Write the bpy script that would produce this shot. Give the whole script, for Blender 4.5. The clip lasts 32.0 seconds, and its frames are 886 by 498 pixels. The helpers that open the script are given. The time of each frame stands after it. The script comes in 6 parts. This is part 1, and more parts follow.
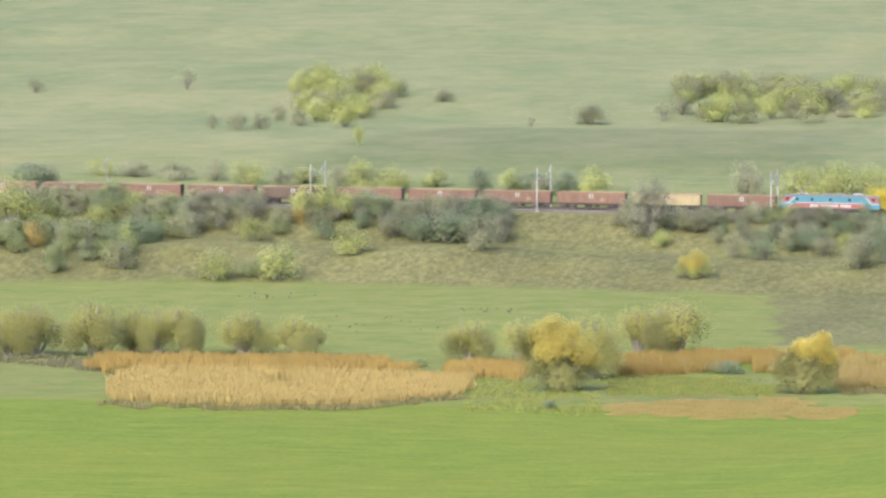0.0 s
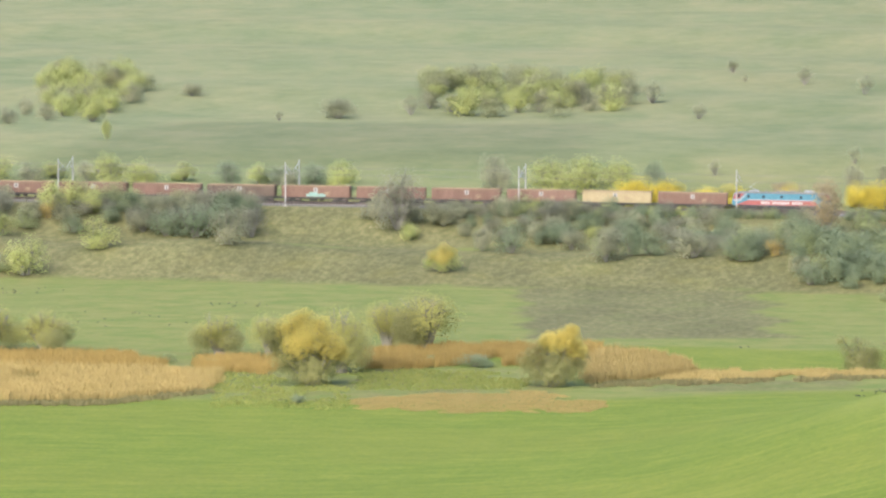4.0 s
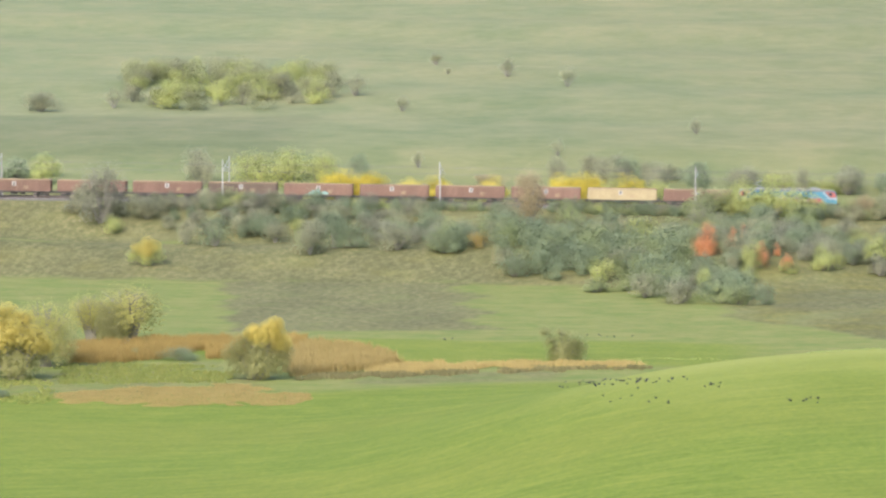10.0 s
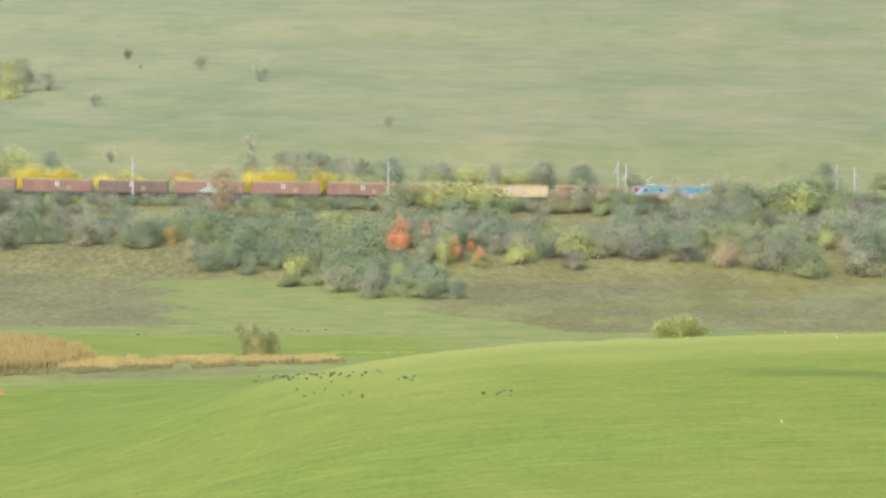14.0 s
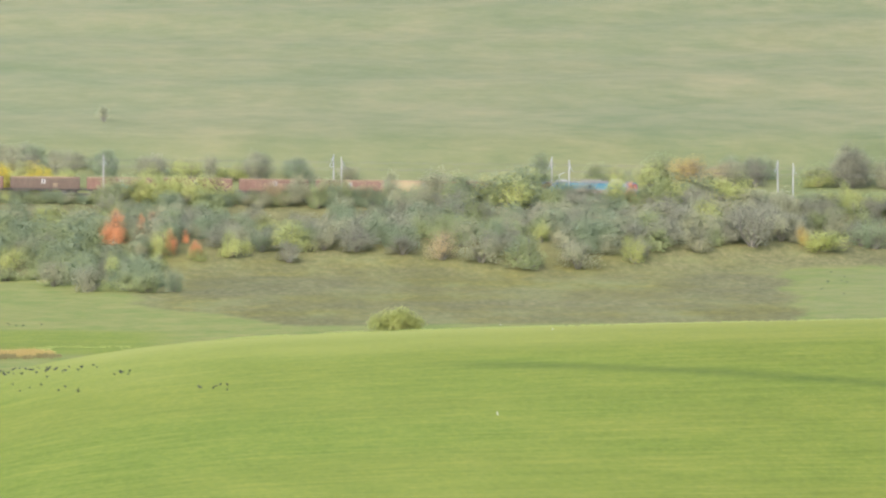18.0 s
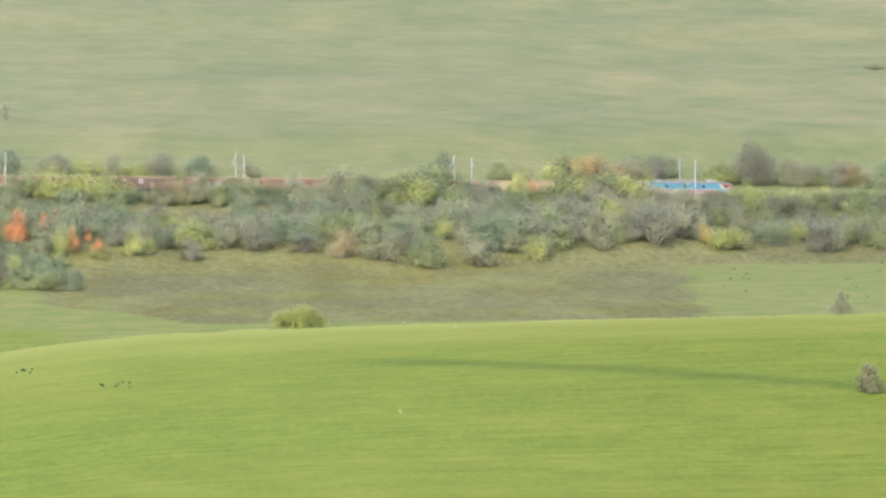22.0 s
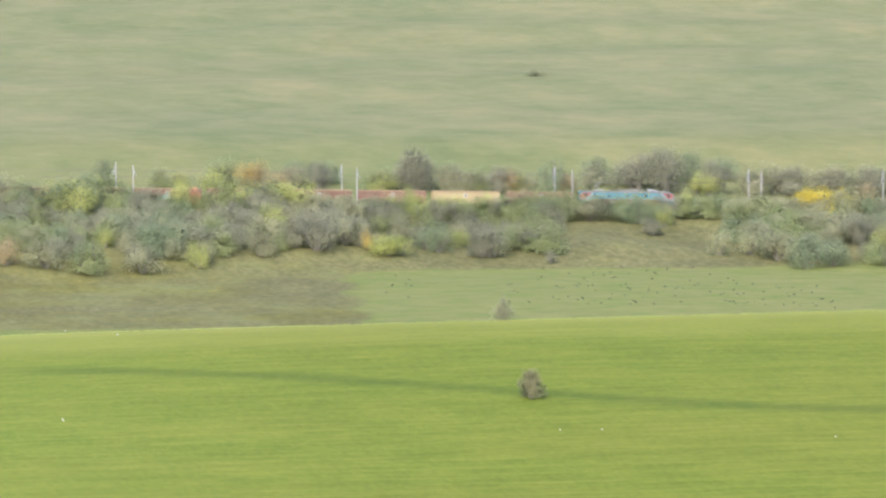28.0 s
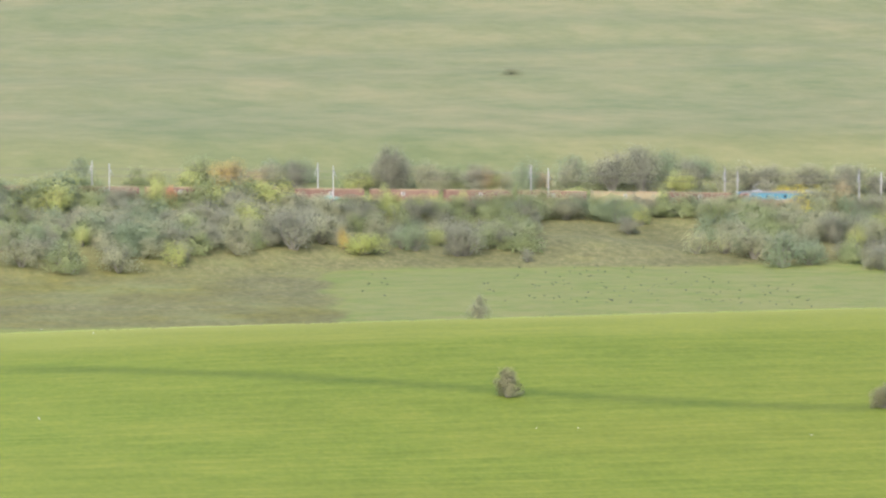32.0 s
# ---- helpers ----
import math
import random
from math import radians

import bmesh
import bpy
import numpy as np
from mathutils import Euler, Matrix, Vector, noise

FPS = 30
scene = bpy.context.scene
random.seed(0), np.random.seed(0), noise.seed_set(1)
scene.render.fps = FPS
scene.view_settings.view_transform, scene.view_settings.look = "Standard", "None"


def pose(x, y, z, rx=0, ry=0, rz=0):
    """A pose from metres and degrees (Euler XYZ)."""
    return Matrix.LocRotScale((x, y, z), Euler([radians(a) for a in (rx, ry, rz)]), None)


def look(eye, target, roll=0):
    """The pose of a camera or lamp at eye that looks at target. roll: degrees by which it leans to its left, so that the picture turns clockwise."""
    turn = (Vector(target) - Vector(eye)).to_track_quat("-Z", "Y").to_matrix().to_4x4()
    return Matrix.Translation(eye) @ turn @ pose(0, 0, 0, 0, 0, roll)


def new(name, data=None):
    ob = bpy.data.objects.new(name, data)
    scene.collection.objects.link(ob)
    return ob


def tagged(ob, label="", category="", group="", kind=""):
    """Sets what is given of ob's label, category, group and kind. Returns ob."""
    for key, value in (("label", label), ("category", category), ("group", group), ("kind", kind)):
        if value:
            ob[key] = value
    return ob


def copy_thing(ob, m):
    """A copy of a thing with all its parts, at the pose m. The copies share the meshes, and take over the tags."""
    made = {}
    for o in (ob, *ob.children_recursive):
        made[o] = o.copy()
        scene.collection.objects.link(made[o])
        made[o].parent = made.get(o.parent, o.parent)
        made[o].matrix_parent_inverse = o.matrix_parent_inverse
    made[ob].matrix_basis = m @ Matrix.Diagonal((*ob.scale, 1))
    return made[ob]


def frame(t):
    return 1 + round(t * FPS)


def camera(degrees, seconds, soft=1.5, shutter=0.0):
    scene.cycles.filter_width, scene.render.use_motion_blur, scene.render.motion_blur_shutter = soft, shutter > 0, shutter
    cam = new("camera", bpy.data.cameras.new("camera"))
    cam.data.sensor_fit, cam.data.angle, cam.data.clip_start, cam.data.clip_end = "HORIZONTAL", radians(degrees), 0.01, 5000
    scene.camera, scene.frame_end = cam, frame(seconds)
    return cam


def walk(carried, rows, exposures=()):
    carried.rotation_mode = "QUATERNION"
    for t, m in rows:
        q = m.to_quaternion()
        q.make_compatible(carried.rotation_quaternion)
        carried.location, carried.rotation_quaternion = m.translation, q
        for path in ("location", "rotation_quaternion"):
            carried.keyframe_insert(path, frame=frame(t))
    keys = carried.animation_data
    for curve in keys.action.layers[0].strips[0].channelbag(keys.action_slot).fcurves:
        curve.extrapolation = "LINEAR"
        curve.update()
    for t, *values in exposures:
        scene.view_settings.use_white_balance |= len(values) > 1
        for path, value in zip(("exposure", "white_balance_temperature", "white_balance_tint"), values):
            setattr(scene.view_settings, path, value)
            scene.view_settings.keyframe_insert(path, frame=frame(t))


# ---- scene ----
# Seconds, bearing and downward tilt in degrees; the camera pans on its tripod on the hill.
PATH = [
    (0, -9.054, 3.804), (0.5, -8.496, 3.812), (1, -8.033, 3.823), (1.5, -7.626, 3.836),
    (2, -7.275, 3.844), (2.5, -6.968, 3.854), (3, -6.673, 3.860), (3.5, -6.438, 3.866),
    (5.5, -5.328, 3.886), (6, -4.985, 3.897), (6.5, -4.683, 3.899), (7, -4.351, 3.908),
    (7.5, -4.063, 3.914), (8, -3.787, 3.918), (8.5, -3.541, 3.922), (9, -3.312, 3.938),
    (9.5, -3.083, 3.940), (10, -2.846, 3.953), (10.5, -2.595, 3.954), (11, -2.302, 3.955),
    (11.5, -1.924, 3.952), (12, -1.451, 3.959), (12.5, -0.922, 3.980), (13, -0.368, 3.997),
    (13.5, 0.183, 4.006), (14, 0.632, 4.017), (14.5, 0.982, 4.037), (16.5, 2.459, 4.052),
    (17, 3.034, 4.061), (17.5, 3.475, 4.080), (18, 3.855, 4.093), (18.5, 4.259, 4.102),
    (19, 4.591, 4.094), (19.5, 4.913, 4.097), (20, 5.100, 4.106), (20.5, 5.125, 4.110),
    (21, 5.089, 4.126), (21.5, 5.016, 4.126), (22, 4.960, 4.119), (22.5, 4.887, 4.055),
    (23, 4.905, 4.009), (23.5, 5.452, 3.989), (24, 5.973, 3.978), (24.5, 6.403, 3.973),
    (26.5, 7.455, 4.021), (27, 8.007, 4.032), (27.5, 8.426, 4.045), (28, 8.790, 4.039),
    (28.5, 9.124, 4.035), (29, 9.349, 4.006), (29.5, 9.487, 3.996), (30, 9.555, 4.017),
    (30.5, 9.566, 4.026), (31, 9.401, 4.037), (31.5, 9.166, 4.052), (32, 9.060, 4.055),
]
cam = camera(10.0, 32.0, soft=2.4)
EYE = (0.0, 0.0, 66.0)


def aim(bearing, tilt):
    b, k = radians(bearing), radians(tilt)
    return look(EYE, (math.sin(b) * 1000, math.cos(b) * 1000, EYE[2] - math.tan(k) * 1000))


walk(cam, [(t, aim(b, k)) for t, b, k in PATH], exposures=((0, 1.5, 6020, 13), (32, 1.5, 6020, 13)))

# ---- light: hazy, overcast autumn day ----
world = bpy.data.worlds.new("sky")
scene.world = world
world.use_nodes = True
wn = world.node_tree.nodes
sky = wn.new("ShaderNodeTexSky")
sky.sky_type, sky.sun_disc = "NISHITA", False
sky.sun_elevation, sky.sun_rotation = radians(42), radians(205)
sky.air_density, sky.dust_density, sky.ozone_density = 1.0, 4.0, 1.0
world.node_tree.links.new(sky.outputs[0], wn["Background"].inputs[0])
wn["Background"].inputs[1].default_value = 0.15
sun = new("sun", bpy.data.lights.new("sun", "SUN"))
sun.data.energy, sun.data.angle, sun.data.color = 0.7, radians(50), (1.0, 0.95, 0.86)
sun.matrix_world = look((-42, -90, 90), (0, 0, 0))

# ---- materials ----
def nodes_of(name):
    m = bpy.data.materials.new(name)
    m.use_nodes = True
    nt = m.node_tree
    return m, nt, nt.nodes["Principled BSDF"]


def add(nt, kind, **values):
    n = nt.nodes.new(kind)
    for k, v in values.items():
        n.inputs[k].default_value = v
    return n


def noise_tex(nt, scale, detail=4.0, rough=0.6, stretch=(1, 1, 1)):
    co = nt.nodes.new("ShaderNodeTexCoord")
    mp = add(nt, "ShaderNodeMapping", Scale=stretch)
    nt.links.new(co.outputs["Object"], mp.inputs["Vector"])
    n = add(nt, "ShaderNodeTexNoise", Scale=scale, Detail=detail, Roughness=rough)
    nt.links.new(mp.outputs["Vector"], n.inputs["Vector"])
    return n.outputs["Fac"]


def ramp(nt, fac, stops):
    r = nt.nodes.new("ShaderNodeValToRGB")
    e = r.color_ramp.elements
    while len(e) < len(stops):
        e.new(0.5)
    for k, (p, c) in zip(e, stops):
        k.position, k.color = p, (*c, 1)
    nt.links.new(fac, r.inputs["Fac"])
    return r.outputs["Color"]


def mix(nt, fac, a, b, mode="MIX"):
    m = nt.nodes.new("ShaderNodeMix")
    m.data_type, m.blend_type = "RGBA", mode
    for sock, v in ((m.inputs["Factor"], fac), (m.inputs["A"], a), (m.inputs["B"], b)):
        if isinstance(v, (int, float)):
            sock.default_value = v
        elif isinstance(v, tuple):
            sock.default_value = (*v, 1)
        else:
            nt.links.new(v, sock)
    return m.outputs["Result"]


def bump(nt, bsdf, height, strength, distance):
    b = add(nt, "ShaderNodeBump", Strength=strength, Distance=distance)
    nt.links.new(height, b.inputs["Height"])
    nt.links.new(b.outputs["Normal"], bsdf.inputs["Normal"])


def surface(name, dark, light, scale=3.0, rough=0.8, metal=0.0, grain=25.0, relief=0.3, stretch=(1, 1, 1), spread=0.0):
    """A worn plain surface: two colours in patches, a finer grain, slight relief."""
    m, nt, b = nodes_of(name)
    big = noise_tex(nt, scale, 5, 0.62, stretch)
    fine = noise_tex(nt, grain, 3, 0.7, stretch)
    c = ramp(nt, big, [(0.32, dark), (0.68, light)])
    c = mix(nt, 0.35, c, ramp(nt, fine, [(0.3, tuple(v * 0.6 for v in dark)), (0.7, tuple(min(1, v * 1.25) for v in light))]))
    if spread:
        info = nt.nodes.new("ShaderNodeObjectInfo")
        hsv = add(nt, "ShaderNodeHueSaturation")
        mr = add(nt, "ShaderNodeMapRange", **{"To Min": 1 - spread, "To Max": 1 + spread})
        nt.links.new(info.outputs["Random"], mr.inputs["Value"])
        nt.links.new(mr.outputs["Result"], hsv.inputs["Value"])
        nt.links.new(c, hsv.inputs["Color"])
        c = hsv.outputs["Color"]
    nt.links.new(c, b.inputs["Base Color"])
    b.inputs["Roughness"].default_value, b.inputs["Metallic"].default_value = rough, metal
    b.inputs["Specular IOR Level"].default_value = 0.3
    if relief:
        bump(nt, b, fine, relief, 0.02)
    return m


def foliage(name, tones, rough=0.7, through_light=0.45, spread=0.14):
    """Leaves: each leaf its own tone between the given colours, each plant slightly lighter or darker; light shines through."""
    m, nt, b = nodes_of(name)
    geo = nt.nodes.new("ShaderNodeNewGeometry")
    mean = [sum(c[k] for c in tones) / len(tones) for k in range(3)]
    tones = [tuple(0.45 * m0 + 0.55 * v for m0, v in zip(mean, c)) for c in tones]
    steps = [(0.05 + 0.9 * i / max(1, len(tones) - 1), c) for i, c in enumerate(tones)]
    c = ramp(nt, geo.outputs["Random Per Island"], steps)
    patch = noise_tex(nt, 0.32, 3, 0.6)
    c = mix(nt, 0.68, c, ramp(nt, patch, [(0.35, tones[0]), (0.65, tones[-1])]))
    info = nt.nodes.new("ShaderNodeObjectInfo")
    mr = add(nt, "ShaderNodeMapRange", **{"To Min": 1 - spread, "To Max": 1 + spread})
    hsv = add(nt, "ShaderNodeHueSaturation")
    nt.links.new(info.outputs["Random"], mr.inputs["Value"])
    nt.links.new(mr.outputs["Result"], hsv.inputs["Value"])
    nt.links.new(c, hsv.inputs["Color"])
    c = hsv.outputs["Color"]
    nt.links.new(c, b.inputs["Base Color"])
    b.inputs["Roughness"].default_value = rough
    b.inputs["Specular IOR Level"].default_value = 0.2
    tr = nt.nodes.new("ShaderNodeBsdfTranslucent")
    nt.links.new(c, tr.inputs["Color"])
    ms = add(nt, "ShaderNodeMixShader", Fac=through_light)
    nt.links.new(b.outputs[0], ms.inputs[1])
    nt.links.new(tr.outputs[0], ms.inputs[2])
    nt.links.new(ms.outputs[0], nt.nodes["Material Output"].inputs["Surface"])
    return m


# haze is put into most of these colours, lighter and greyer than real leaves
LEAVES = {
    "willow": foliage("willow_leaves", [(0.308, 0.308, 0.107), (0.386, 0.373, 0.116), (0.469, 0.437, 0.125)]),
    "olive": foliage("olive_willow_leaves", [(0.275, 0.279, 0.122), (0.332, 0.333, 0.134), (0.395, 0.385, 0.145)]),
    "gold": foliage("golden_willow_leaves", [(0.451, 0.408, 0.120), (0.566, 0.490, 0.134), (0.682, 0.566, 0.154)]),
    "yellow": foliage("yellow_leaves", [(0.54, 0.465, 0.08), (0.64, 0.545, 0.092), (0.74, 0.62, 0.11)]),
    "lime": foliage("yellow_green_leaves", [(0.282, 0.339, 0.123), (0.395, 0.429, 0.151), (0.520, 0.508, 0.182)]),
    "bright": foliage("bright_yellow_green_leaves", [(0.351, 0.399, 0.128), (0.427, 0.465, 0.147), (0.503, 0.522, 0.171)]),
    "green": foliage("green_leaves", [(0.225, 0.271, 0.134), (0.282, 0.326, 0.149), (0.349, 0.374, 0.161)]),
    "grey": foliage("withered_leaves", [(0.244, 0.266, 0.167), (0.309, 0.316, 0.191), (0.386, 0.367, 0.211)]),
    "dark": foliage("dark_green_leaves", [(0.190, 0.242, 0.143), (0.233, 0.283, 0.161), (0.275, 0.313, 0.174)]),
    "red": foliage("orange_red_leaves", [(0.62, 0.3, 0.14), (0.72, 0.365, 0.17), (0.8, 0.46, 0.22)]),
    "rust": foliage("rust_brown_leaves", [(0.315, 0.263, 0.149), (0.373, 0.304, 0.167), (0.432, 0.347, 0.184)]),
    # twigs of the far trees, paled in colour to imitate haze
    "dusky": foliage("haze_paled_twig_leaves", [(0.315, 0.346, 0.209), (0.366, 0.387, 0.230), (0.419, 0.419, 0.252)]),
    "margin": foliage("lit_margin_grass", [(0.269, 0.329, 0.094), (0.340, 0.404, 0.118), (0.403, 0.457, 0.149)], 0.9, 0.3),
    "umber": foliage("umber_leaves", [(0.217, 0.215, 0.125), (0.276, 0.264, 0.149), (0.337, 0.319, 0.172)]),
    "taupe": foliage("grey_brown_twigs", [(0.216, 0.222, 0.154), (0.256, 0.258, 0.176), (0.298, 0.293, 0.195)]),
    "amber": foliage("amber_leaves", [(0.430, 0.338, 0.113), (0.512, 0.394, 0.133), (0.593, 0.450, 0.153)]),
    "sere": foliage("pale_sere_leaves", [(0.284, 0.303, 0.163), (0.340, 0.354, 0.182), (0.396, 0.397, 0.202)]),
    "straw": foliage("straw_reed", [(0.298, 0.228, 0.084), (0.389, 0.298, 0.108), (0.480, 0.372, 0.146)], 0.8, 0.3),
    "rustreed": foliage("brown_reed", [(0.283, 0.204, 0.066), (0.374, 0.261, 0.082), (0.453, 0.329, 0.103)], 0.8, 0.3),
    "rush": foliage("green_rush", [(0.144, 0.194, 0.047), (0.216, 0.238, 0.060), (0.288, 0.270, 0.076)], 0.8, 0.3),
    "grass": foliage("long_field_grass", [(0.075, 0.13, 0.022), (0.11, 0.165, 0.03), (0.16, 0.19, 0.045)], 0.9, 0.3),
    "umberweed": foliage("brown_weed_leaves", [(0.19, 0.175, 0.08), (0.24, 0.215, 0.095), (0.3, 0.26, 0.115)], 0.9, 0.4),
    "sedge": foliage("dry_hill_grass", [(0.14, 0.145, 0.08), (0.19, 0.18, 0.1), (0.25, 0.22, 0.125)], 0.9, 0.3),
}
BARK = surface("grey_bark", (0.19, 0.18, 0.145), (0.29, 0.27, 0.22), 2.0, 0.9, 0, 18, 0.6, (1, 1, 0.3))


def ground_material():
    m, nt, b = nodes_of("grassland")
    at = nt.nodes.new("ShaderNodeAttribute")
    at.attribute_name = "cover"
    sep = nt.nodes.new("ShaderNodeSeparateColor")
    nt.links.new(at.outputs["Color"], sep.inputs["Color"])
    big = noise_tex(nt, 0.012, 5, 0.6, (1.0, 0.6, 0.3))
    mid = noise_tex(nt, 0.11, 5, 0.65)
    fine = noise_tex(nt, 1.1, 5, 0.72)

    def edged(channel, softness=0.22):
        a = nt.nodes.new("ShaderNodeMath")
        a.operation = "ADD"
        nt.links.new(sep.outputs[channel], a.inputs[0])
        s = add(nt, "ShaderNodeMapRange", **{"From Min": 0.2, "From Max": 0.8, "To Min": -0.3, "To Max": 0.3})
        nt.links.new(mid, s.inputs["Value"])
        nt.links.new(s.outputs["Result"], a.inputs[1])
        k = add(nt, "ShaderNodeMapRange", **{"From Min": 0.5 - softness, "From Max": 0.5 + softness})
        nt.links.new(a.outputs[0], k.inputs["Value"])
        return k.outputs["Result"]

    streak = noise_tex(nt, 0.3, 7, 0.75, (0.5, 1.0, 1.0))
    swath = noise_tex(nt, 0.03, 4, 0.55, (0.6, 1.0, 1.0))
    terrace = noise_tex(nt, 0.03, 8, 0.72, (1.0, 0.45, 0.2))
    lush = mix(nt, 0.45, ramp(nt, mid, [(0.414, (0.075, 0.123, 0.013)), (0.522, (0.118, 0.165, 0.021)), (0.608, (0.174, 0.205, 0.032))]),
               ramp(nt, streak, [(0.40, (0.079, 0.122, 0.014)), (0.500, (0.127, 0.168, 0.022)), (0.61, (0.194, 0.210, 0.039))]))
    tuft = noise_tex(nt, 1.5, 5, 0.75, (1.0, 0.4, 1.0))
    drill = noise_tex(nt, 0.8, 6, 0.75, (0.06, 1.0, 1.0))
    lush = mix(nt, 0.42, lush, ramp(nt, drill, [(0.38, (0.068, 0.104, 0.013)), (0.5, (0.123, 0.166, 0.024)), (0.62, (0.205, 0.220, 0.042))]))
    lush = mix(nt, 0.3, lush, ramp(nt, tuft, [(0.36, (0.068, 0.103, 0.012)), (0.5, (0.124, 0.163, 0.022)), (0.64, (0.196, 0.216, 0.034))]))
    meadow = mix(nt, 0.5, ramp(nt, mid, [(0.414, (0.123, 0.161, 0.040)), (0.586, (0.185, 0.183, 0.058))]),
                 ramp(nt, streak, [(0.414, (0.105, 0.142, 0.032)), (0.586, (0.210, 0.187, 0.068))]))
    clump = noise_tex(nt, 0.38, 7, 0.75, (1.0, 0.6, 1.0))
    dry = mix(nt, 0.5, ramp(nt, mid, [(0.414, (0.102, 0.108, 0.042)), (0.500, (0.134, 0.135, 0.051)), (0.595, (0.178, 0.166, 0.063))]),
              ramp(nt, clump, [(0.414, (0.073, 0.082, 0.027)), (0.500, (0.121, 0.118, 0.045)), (0.586, (0.183, 0.156, 0.064))]))
    dry = mix(nt, 0.3, dry, ramp(nt, fine, [(0.414, (0.057, 0.062, 0.019)), (0.586, (0.194, 0.156, 0.064))]))
    dark = mix(nt, 0.5, ramp(nt, mid, [(0.414, (0.110, 0.116, 0.026)), (0.586, (0.165, 0.153, 0.035))]),
               ramp(nt, clump, [(0.414, (0.094, 0.100, 0.022)), (0.586, (0.198, 0.175, 0.039))]))
    hill = mix(nt, 0.5, ramp(nt, big, [(0.414, (0.126, 0.158, 0.066)), (0.500, (0.171, 0.181, 0.079)), (0.586, (0.220, 0.204, 0.094))]),
               ramp(nt, terrace, [(0.405, (0.103, 0.139, 0.064)), (0.500, (0.169, 0.184, 0.086)), (0.595, (0.247, 0.228, 0.112))]))
    hill = mix(nt, 0.3, hill, ramp(nt, streak, [(0.414, (0.115, 0.144, 0.058)), (0.586, (0.230, 0.223, 0.102))]))
    grain = noise_tex(nt, 0.16, 6, 0.72, (0.45, 0.3, 0.5))
    hill = mix(nt, 0.4, hill, ramp(nt, grain, [(0.38, (0.117, 0.144, 0.068)), (0.5, (0.172, 0.188, 0.096)), (0.62, (0.229, 0.222, 0.122))]))
    dry = mix(nt, 0.55, dry, ramp(nt, noise_tex(nt, 0.8, 6, 0.75, (1.0, 0.5, 1.0)), [(0.4, (0.089, 0.096, 0.040)), (0.5, (0.136, 0.138, 0.059)), (0.6, (0.212, 0.194, 0.092))]))
    dark = mix(nt, 0.55, dark, ramp(nt, noise_tex(nt, 0.7, 6, 0.75, (1.0, 0.5, 1.0)), [(0.4, (0.079, 0.086, 0.026)), (0.5, (0.121, 0.118, 0.037)), (0.6, (0.194, 0.177, 0.056))]))
    meadow = mix(nt, 0.3, meadow, ramp(nt, noise_tex(nt, 0.3, 6, 0.72, (0.5, 0.4, 0.453)), [(0.4, (0.091, 0.143, 0.027)), (0.6, (0.200, 0.212, 0.064))]))
    # browner and greener patches of the rough growth
    weeds = noise_tex(nt, 0.05, 6, 0.68, (1.0, 0.42, 0.3))
    dry = mix(nt, ramp(nt, weeds, [(0.42, (0.75, 0.75, 0.75)), (0.56, (0.0, 0.0, 0.0))]), dry, mix(nt, 1.0, dry, (0.78, 0.79, 0.82), "MULTIPLY"))
    dark = mix(nt, ramp(nt, weeds, [(0.40, (0.8, 0.8, 0.8)), (0.50, (0.0, 0.0, 0.0))]), dark, mix(nt, 1.0, dark, (0.80, 0.80, 0.80), "MULTIPLY"))
    dark = mix(nt, ramp(nt, weeds, [(0.50, (0.0, 0.0, 0.0)), (0.62, (0.75, 0.75, 0.75))]), dark, (0.165, 0.180, 0.070))
    at2 = nt.nodes.new("ShaderNodeAttribute")
    at2.attribute_name = "valley"
    # swathes of yellower and of deeper green across the field
    lush = mix(nt, ramp(nt, swath, [(0.42, (0.0, 0.0, 0.0)), (0.6, (0.35, 0.35, 0.35))]), lush, mix(nt, 0.6, lush, (0.185, 0.185, 0.035)))
    at3 = nt.nodes.new("ShaderNodeAttribute")
    at3.attribute_name = "bank"
    lush = mix(nt, at3.outputs["Fac"], lush, mix(nt, 0.55, lush, (0.045, 0.085, 0.014)))
    at7 = nt.nodes.new("ShaderNodeAttribute")
    at7.attribute_name = "ridge"
    lush = mix(nt, at7.outputs["Fac"], lush, mix(nt, 0.75, lush, (0.232, 0.246, 0.060)))
    at4 = nt.nodes.new("ShaderNodeAttribute")
    at4.attribute_name = "east"
    hill = mix(nt, at4.outputs["Fac"], hill, mix(nt, 1.0, hill, (0.945, 0.915, 0.90), "MULTIPLY"))
    # haze put into the colour: hill bluer and paler away from the railway
    at5 = nt.nodes.new("ShaderNodeAttribute")
    at5.attribute_name = "haze_free"
    hill = mix(nt, at5.outputs["Fac"], hill, mix(nt, 1.0, hill, (0.93, 0.96, 0.80), "MULTIPLY"))
    at8 = nt.nodes.new("ShaderNodeAttribute")
    at8.attribute_name = "fallow"
    hill = mix(nt, at8.outputs["Fac"], hill, mix(nt, 1.0, hill, (0.82, 0.83, 0.84), "MULTIPLY"))
    # the near field's green gets darker and yellower to the east
    at6 = nt.nodes.new("ShaderNodeAttribute")
    at6.attribute_name = "darker_east"
    lush = mix(nt, at6.outputs["Fac"], lush, mix(nt, 1.0, lush, (0.95, 0.92, 0.84), "MULTIPLY"))
    lush = mix(nt, at2.outputs["Fac"], lush, meadow)
    c = mix(nt, edged("Blue", 0.3), lush, hill)
    c = mix(nt, edged("Red"), c, dry)
    c = mix(nt, edged("Green"), c, dark)
    nt.links.new(c, b.inputs["Base Color"])
    b.inputs["Roughness"].default_value = 0.95
    b.inputs["Specular IOR Level"].default_value = 0.1
    bump(nt, b, fine, 0.35, 0.25)
    return m


